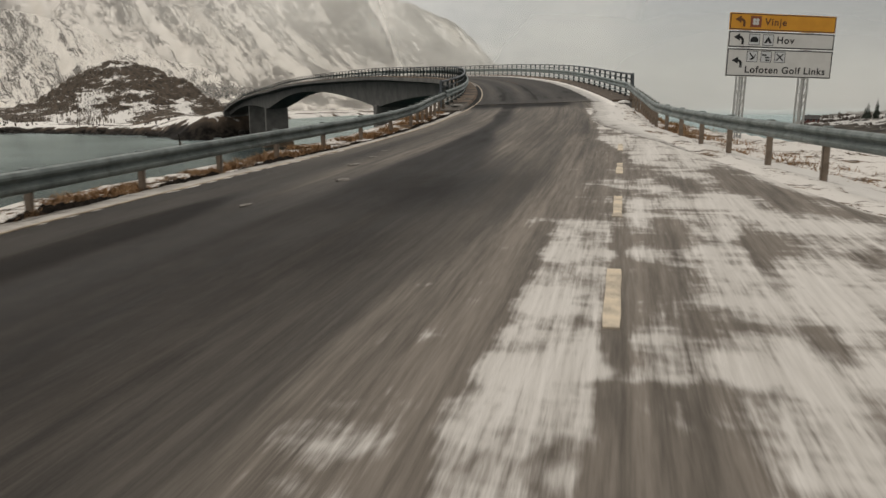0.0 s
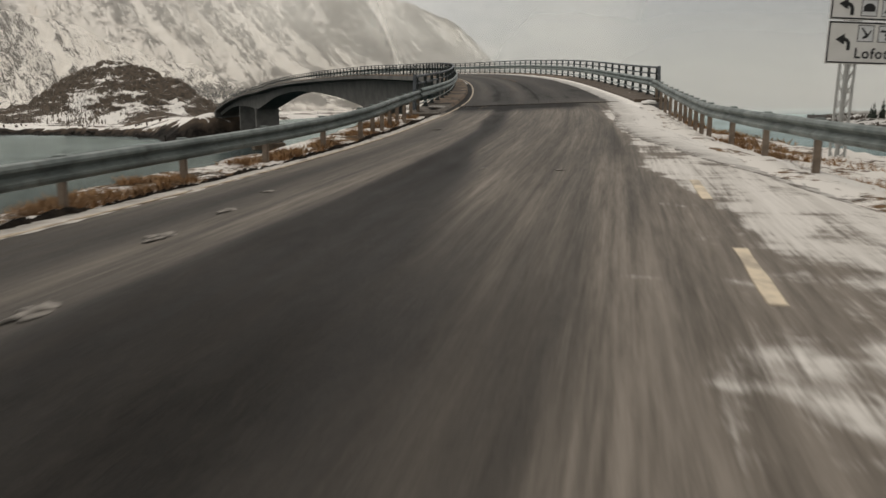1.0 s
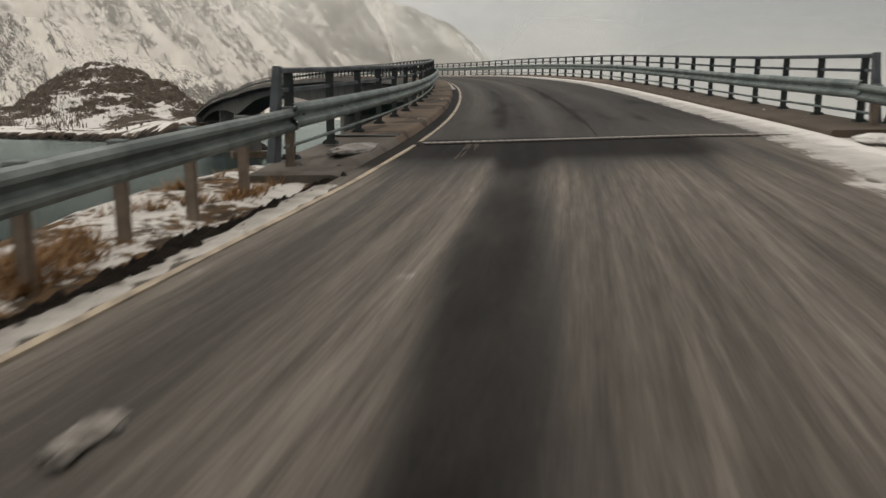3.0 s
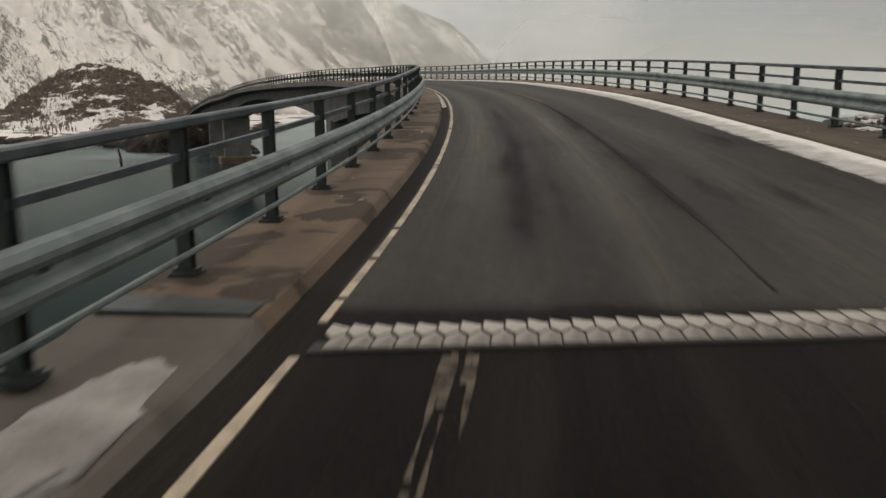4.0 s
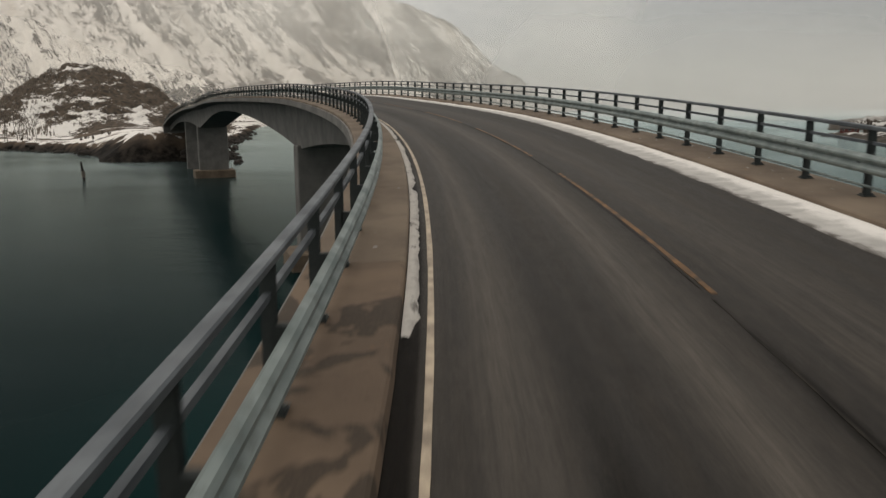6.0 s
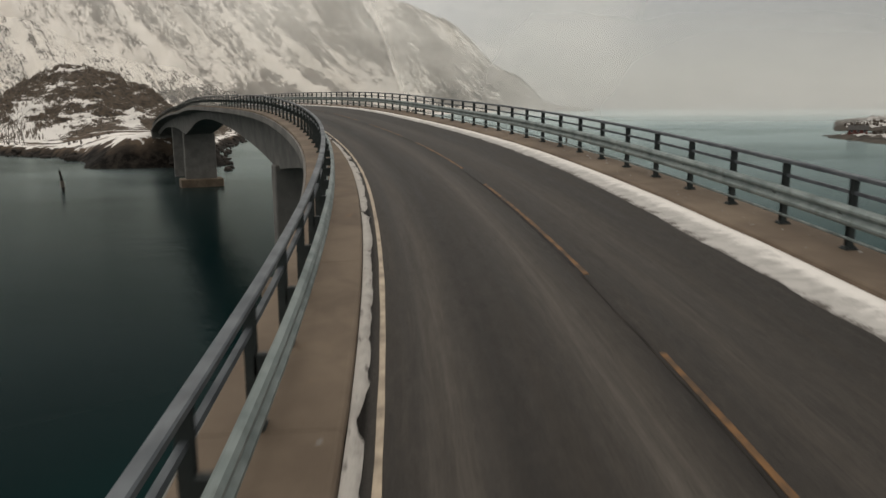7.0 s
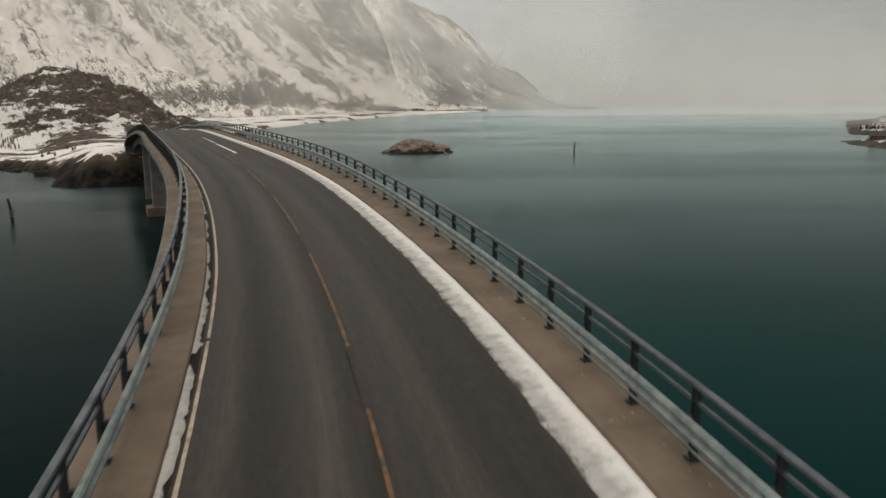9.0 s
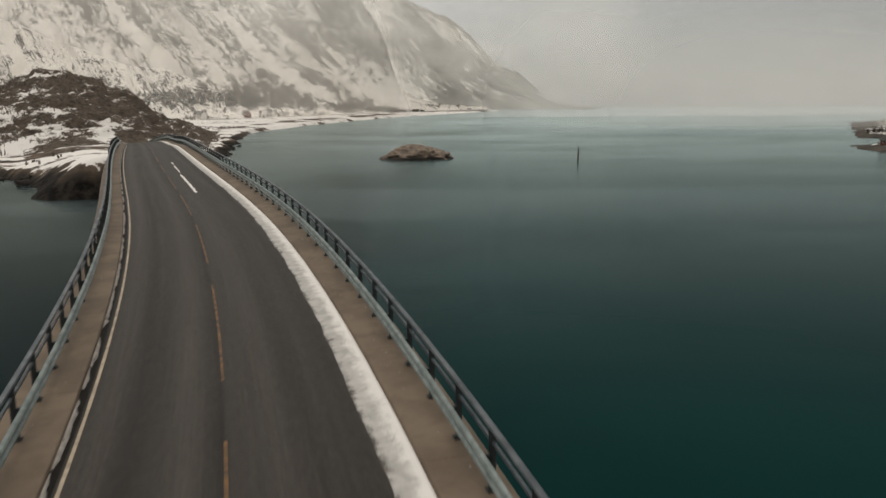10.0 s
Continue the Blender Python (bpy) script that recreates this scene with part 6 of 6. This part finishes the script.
# ---------------------------------------------------------------- trees, rocks and houses
def birch(x, y, z, height, seed):
    """A bare birch: leaning trunk, forked limbs and a haze of fine twigs."""
    rnd = random.Random(seed)
    e = thing("birch", "bare grey birch standing in the snow", "tree", "birches below the knoll")
    bm, tw = bmesh.new(), bmesh.new()
    tips = []
    p, d = Vector((0, 0, -0.3)), Vector((rnd.uniform(-0.1, 0.1), rnd.uniform(-0.1, 0.1), 1))
    n = 6
    for i in range(n):
        q = p + d * height / n
        tube(bm, p, q, 0.16 * (1 - i / (n + 1)), 0.16 * (1 - (i + 1) / (n + 1)), 6)
        if i > 1:
            for _ in range(3):
                a = rnd.uniform(0, 6.28)
                w = Vector((math.cos(a), math.sin(a), rnd.uniform(0.7, 1.5))).normalized() * height * rnd.uniform(0.16, 0.28)
                tube(bm, q, q + w, 0.05, 0.02, 4)
                tips += [(q + w * rnd.uniform(0.4, 1.0), w.normalized()) for _ in range(6)]
        p, d = q, d + Vector((rnd.uniform(-0.12, 0.12), rnd.uniform(-0.12, 0.12), 0))
    for t, w in tips:
        for _ in range(5):
            v = (w + Vector((rnd.gauss(0, 0.5), rnd.gauss(0, 0.5), rnd.gauss(0.1, 0.4)))).normalized() * rnd.uniform(0.5, 1.2)
            c = v.cross(Vector((0.3, 0.4, 0.9))).normalized() * 0.018
            a, b, k = (tw.verts.new(u) for u in (t - c, t + c, t + v))
            tw.faces.new((a, b, k))
    part("trunk", bm, BARK, e)
    part("crown", tw, TWIG, e, "leafless twigs")
    e.location = (x, y, z)


def spruce(x, y, z, height, seed):
    """A spruce: trunk and ragged whorls of drooping branches."""
    rnd = random.Random(seed)
    e = thing("spruce", "dark green spruce on the headland", "tree", "spruces on the headland")
    bm, cr = bmesh.new(), bmesh.new()
    tube(bm, (0, 0, -0.5), (0, 0, height), 0.16, 0.03, 6)
    levels = 15
    for i in range(levels):
        f = i / levels
        r = height * 0.24 * (1 - f) ** 0.8 * rnd.uniform(0.75, 1.2)
        zz = height * (0.10 + 0.88 * f)
        for k in range(9):
            a = 6.283 * k / 9 + rnd.uniform(-0.3, 0.3)
            rr = r * rnd.uniform(0.6, 1.15)
            w = 0.30 * rr + 0.06
            u, v = Vector((math.cos(a), math.sin(a), 0)), Vector((-math.sin(a), math.cos(a), 0))
            c = Vector((0, 0, zz))
            pts = [c, c + u * rr * 0.55 + v * w + Vector((0, 0, -0.1 * rr)), c + u * rr + Vector((0, 0, -0.35 * rr)), c + u * rr * 0.55 - v * w + Vector((0, 0, -0.1 * rr))]
            vs = [cr.verts.new(q) for q in pts]
            top = cr.verts.new(c + u * rr * 0.5 + Vector((0, 0, 0.14 * rr)))
            for m in range(4):
                cr.faces.new((vs[m], vs[(m + 1) % 4], top))
    part("trunk", bm, BARK, e)
    part("crown", cr, SPRUCE, e)
    e.location = (x, y, z)


def brush_clump(verts, faces, base, height, width, rnd, n):
    """Adds one leafless or needled clump: many slim blades with an uneven outline."""
    for _ in range(n):
        a = rnd.uniform(0, 6.283)
        r = width * abs(rnd.gauss(0, 0.45))
        foot = base + Vector((r * 0.5 * math.cos(a), r * 0.5 * math.sin(a), height * rnd.uniform(0.0, 0.45)))
        tip = base + Vector((r * math.cos(a + 0.3), r * math.sin(a + 0.3), height * rnd.uniform(0.45, 1.0)))
        w = width * rnd.uniform(0.10, 0.22)
        k = len(verts)
        verts += [tuple(foot + Vector((-w, rnd.uniform(-w, w), 0))), tuple(foot + Vector((w, rnd.uniform(-w, w), 0))), tuple(tip)]
        faces.append((k, k + 1, k + 2))


def stuff_mesh(name, verts, faces, mat, label, category):
    me = bpy.data.meshes.new(name)
    me.from_pydata(verts, [], faces)
    me.materials.append(mat)
    tagged(new(name, me), label, category, kind="stuff")


def build_woods():
    rnd = random.Random(21)
    for name, mat, count, seed in (("far_woods", WOODS, 9000, 3), ("far_birch_scrub", SCRUB, 3000, 9)):
        verts, faces = [], []
        for _ in range(count):
            b = rnd.uniform(-0.46, -0.02)
            h = abs(rnd.gauss(0.0, 0.055 if mat is WOODS else 0.10)) + 0.003
            p = mountain_place(b, h)
            el = (p.z - 11) / p.y
            thick = in_woods(b, el)
            if rnd.random() > (thick * 1.3 if mat is WOODS else 0.25 + thick) or mat is SCRUB and fbm(b * 16, h * 30, seed, 3) < 0.10 + h * 0.8:
                continue
            p.z -= 1
            brush_clump(verts, faces, p, rnd.uniform(3, 7.5), rnd.uniform(1.6, 3.6), rnd, 22)
        stuff_mesh(name, verts, faces, mat, "dark woods along the mountain's foot" if mat is WOODS else "leafless birch scrub along the mountain's foot", "woods")
    # scrub on the plain, on the knoll's flanks and along the shore
    verts, faces = [], []
    for _ in range(1500):
        y = rnd.uniform(300, 780)
        x = rnd.uniform(-330, table(y, EAST_Y, EAST_X) - 4)
        if fbm(x * 0.02, y * 0.02, 14, 3) < 0.12:
            continue
        z = land_height(x, y)
        if z < WATER_Z + 1.5 or near_road(x, y)[0] > 252 and abs(near_road(x, y)[1]) < 9:
            continue
        brush_clump(verts, faces, Vector((x, y, z - 0.2)), rnd.uniform(0.8, 2.6), rnd.uniform(0.6, 1.5), rnd, 16)
    stuff_mesh("heath_scrub", verts, faces, TWIG, "low leafless scrub scattered over the snowy shore", "scrub")
    verts, faces = [], []
    for _ in range(900):
        y = rnd.uniform(310, 900)
        x = table(y, [310, 490, 575, 900], [190, 222, 275, 445]) + abs(rnd.gauss(0, 70))
        if fbm(x * 0.02, y * 0.02, 4, 3) < 0.0:
            continue
        z = right_height(x, y)
        if z < WATER_Z + 1.8:
            continue
        brush_clump(verts, faces, Vector((x, y, z - 0.2)), rnd.uniform(1.5, 4.0), rnd.uniform(1.2, 2.6), rnd, 18)
    stuff_mesh("headland_scrub", verts, faces, TWIG, "leafless scrub on the low headland", "scrub")


def build_trees():
    rnd = random.Random(4)
    for i in range(8):
        x, y = -171 + i * 1.35 + rnd.uniform(-0.5, 0.5), 356 + rnd.uniform(-4, 5)
        birch(x, y, land_height(x, y), rnd.uniform(9, 12), i)
    for i in range(13):
        x, y = 252 + 3.4 * i + rnd.uniform(-2, 2) + 4 * (i > 3), 458 + rnd.uniform(-9, 9)
        spruce(x, y, right_height(x, y), rnd.uniform(8, 13), 70 + i)


def house(x, y, z, w, l, h, turn, wall, label):
    e = thing("house", label, "house", "far houses")
    bm = bmesh.new()
    box(bm, -w / 2, -l / 2, -1, w / 2, l / 2, h)
    ridge = h + w * 0.38
    for yy in (-l / 2, l / 2):
        vs = [bm.verts.new(q) for q in ((-w / 2, yy, h), (w / 2, yy, h), (0, yy, ridge))]
        bm.faces.new(vs if yy < 0 else vs[::-1])
    part("wall", bm, wall, e)
    bm = bmesh.new()
    for k in (-1, 1):
        a = [bm.verts.new(q) for q in ((k * (w / 2 + 0.4), -l / 2 - 0.4, h - 0.3), (k * (w / 2 + 0.4), l / 2 + 0.4, h - 0.3), (0, l / 2 + 0.4, ridge + 0.06), (0, -l / 2 - 0.4, ridge + 0.06))]
        f = bm.faces.new(a)
        r = bmesh.ops.extrude_face_region(bm, geom=[f])
        bmesh.ops.translate(bm, verts=[v for v in r["geom"] if isinstance(v, bmesh.types.BMVert)], vec=(0, 0, 0.18))
    roof = part("roof", bm, ROOFING, e, "dark pitched roof")
    bm = bmesh.new()
    box(bm, -0.35, l * 0.15, ridge - 0.5, 0.35, l * 0.15 + 0.7, ridge + 0.9)
    part("chimney", bm, ROOFING, roof)
    for k in range(3):
        yy = -l / 2 + l * (k + 0.5) / 3
        for sx in (-1, 1):
            bm = bmesh.new()
            x0 = sx * w / 2
            box(bm, min(x0, x0 + sx * 0.06), yy - 0.6, h * 0.4, max(x0, x0 + sx * 0.06), yy + 0.6, h * 0.4 + 1.2)
            win = part("window", bm, WHITEWALL, e, "white window frame")
            bm = bmesh.new()
            box(bm, min(x0 + sx * 0.06, x0 + sx * 0.09), yy - 0.48, h * 0.4 + 0.12, max(x0 + sx * 0.06, x0 + sx * 0.09), yy + 0.48, h * 0.4 + 1.08)
            part("pane", bm, GLASS, win)
    e.matrix_world = pose(x, y, z, 0, 0, turn)


def build_houses():
    house(226, 463, right_height(226, 463) + 0.1, 5.5, 9, 2.4, 62, REDWALL, "dark red wooden boathouse on the low spit")
    for b, h, w, l, t, wall, label in ((-0.234, 0.012, 9, 13, 30, REDWALL, "brown-red farmhouse below the mountain"), (-0.287, 0.010, 9, 12, 70, WHITEWALL, "pale farmhouse below the mountain"), (-0.205, 0.006, 8, 10, 50, WHITEWALL, "small pale house below the mountain")):
        p = mountain_place(b, h)
        house(p.x, p.y, p.z + 0.3, w, l, 5.0, t, wall, label)


def build_boulders():
    """Dark rocks along the waterline of the far shore."""
    rnd = random.Random(8)
    meshes = [rock_mesh("shore_boulder", 1, 0.8, 0.75, k * 3.1, ROCK, 2, 0.4) for k in range(5)]
    made = 0
    while made < 230:
        if rnd.random() < 0.7:
            x = rnd.uniform(-330, -66)
            y = table(x, SOUTH_X, SOUTH_Y) + rnd.uniform(-3, 4)
        else:
            y = rnd.uniform(268, 520)
            x = table(y, EAST_Y, EAST_X) + rnd.uniform(-4, 3)
        if land_height(x, y) > WATER_Z + 2.2:
            continue
        ob = tagged(new("shore_boulder", meshes[made % 5]), "dark wet boulder at the waterline", "rock", "shore boulders")
        k = rnd.uniform(0.5, 1.5)
        ob.matrix_world = pose(x, y, max(land_height(x, y), WATER_Z - 0.2) + 0.15 * k, 0, 0, rnd.uniform(0, 360)) @ Matrix.Diagonal((k, k, k, 1))
        made += 1


build_knoll()
build_woods()
build_trees()
build_houses()
build_boulders()
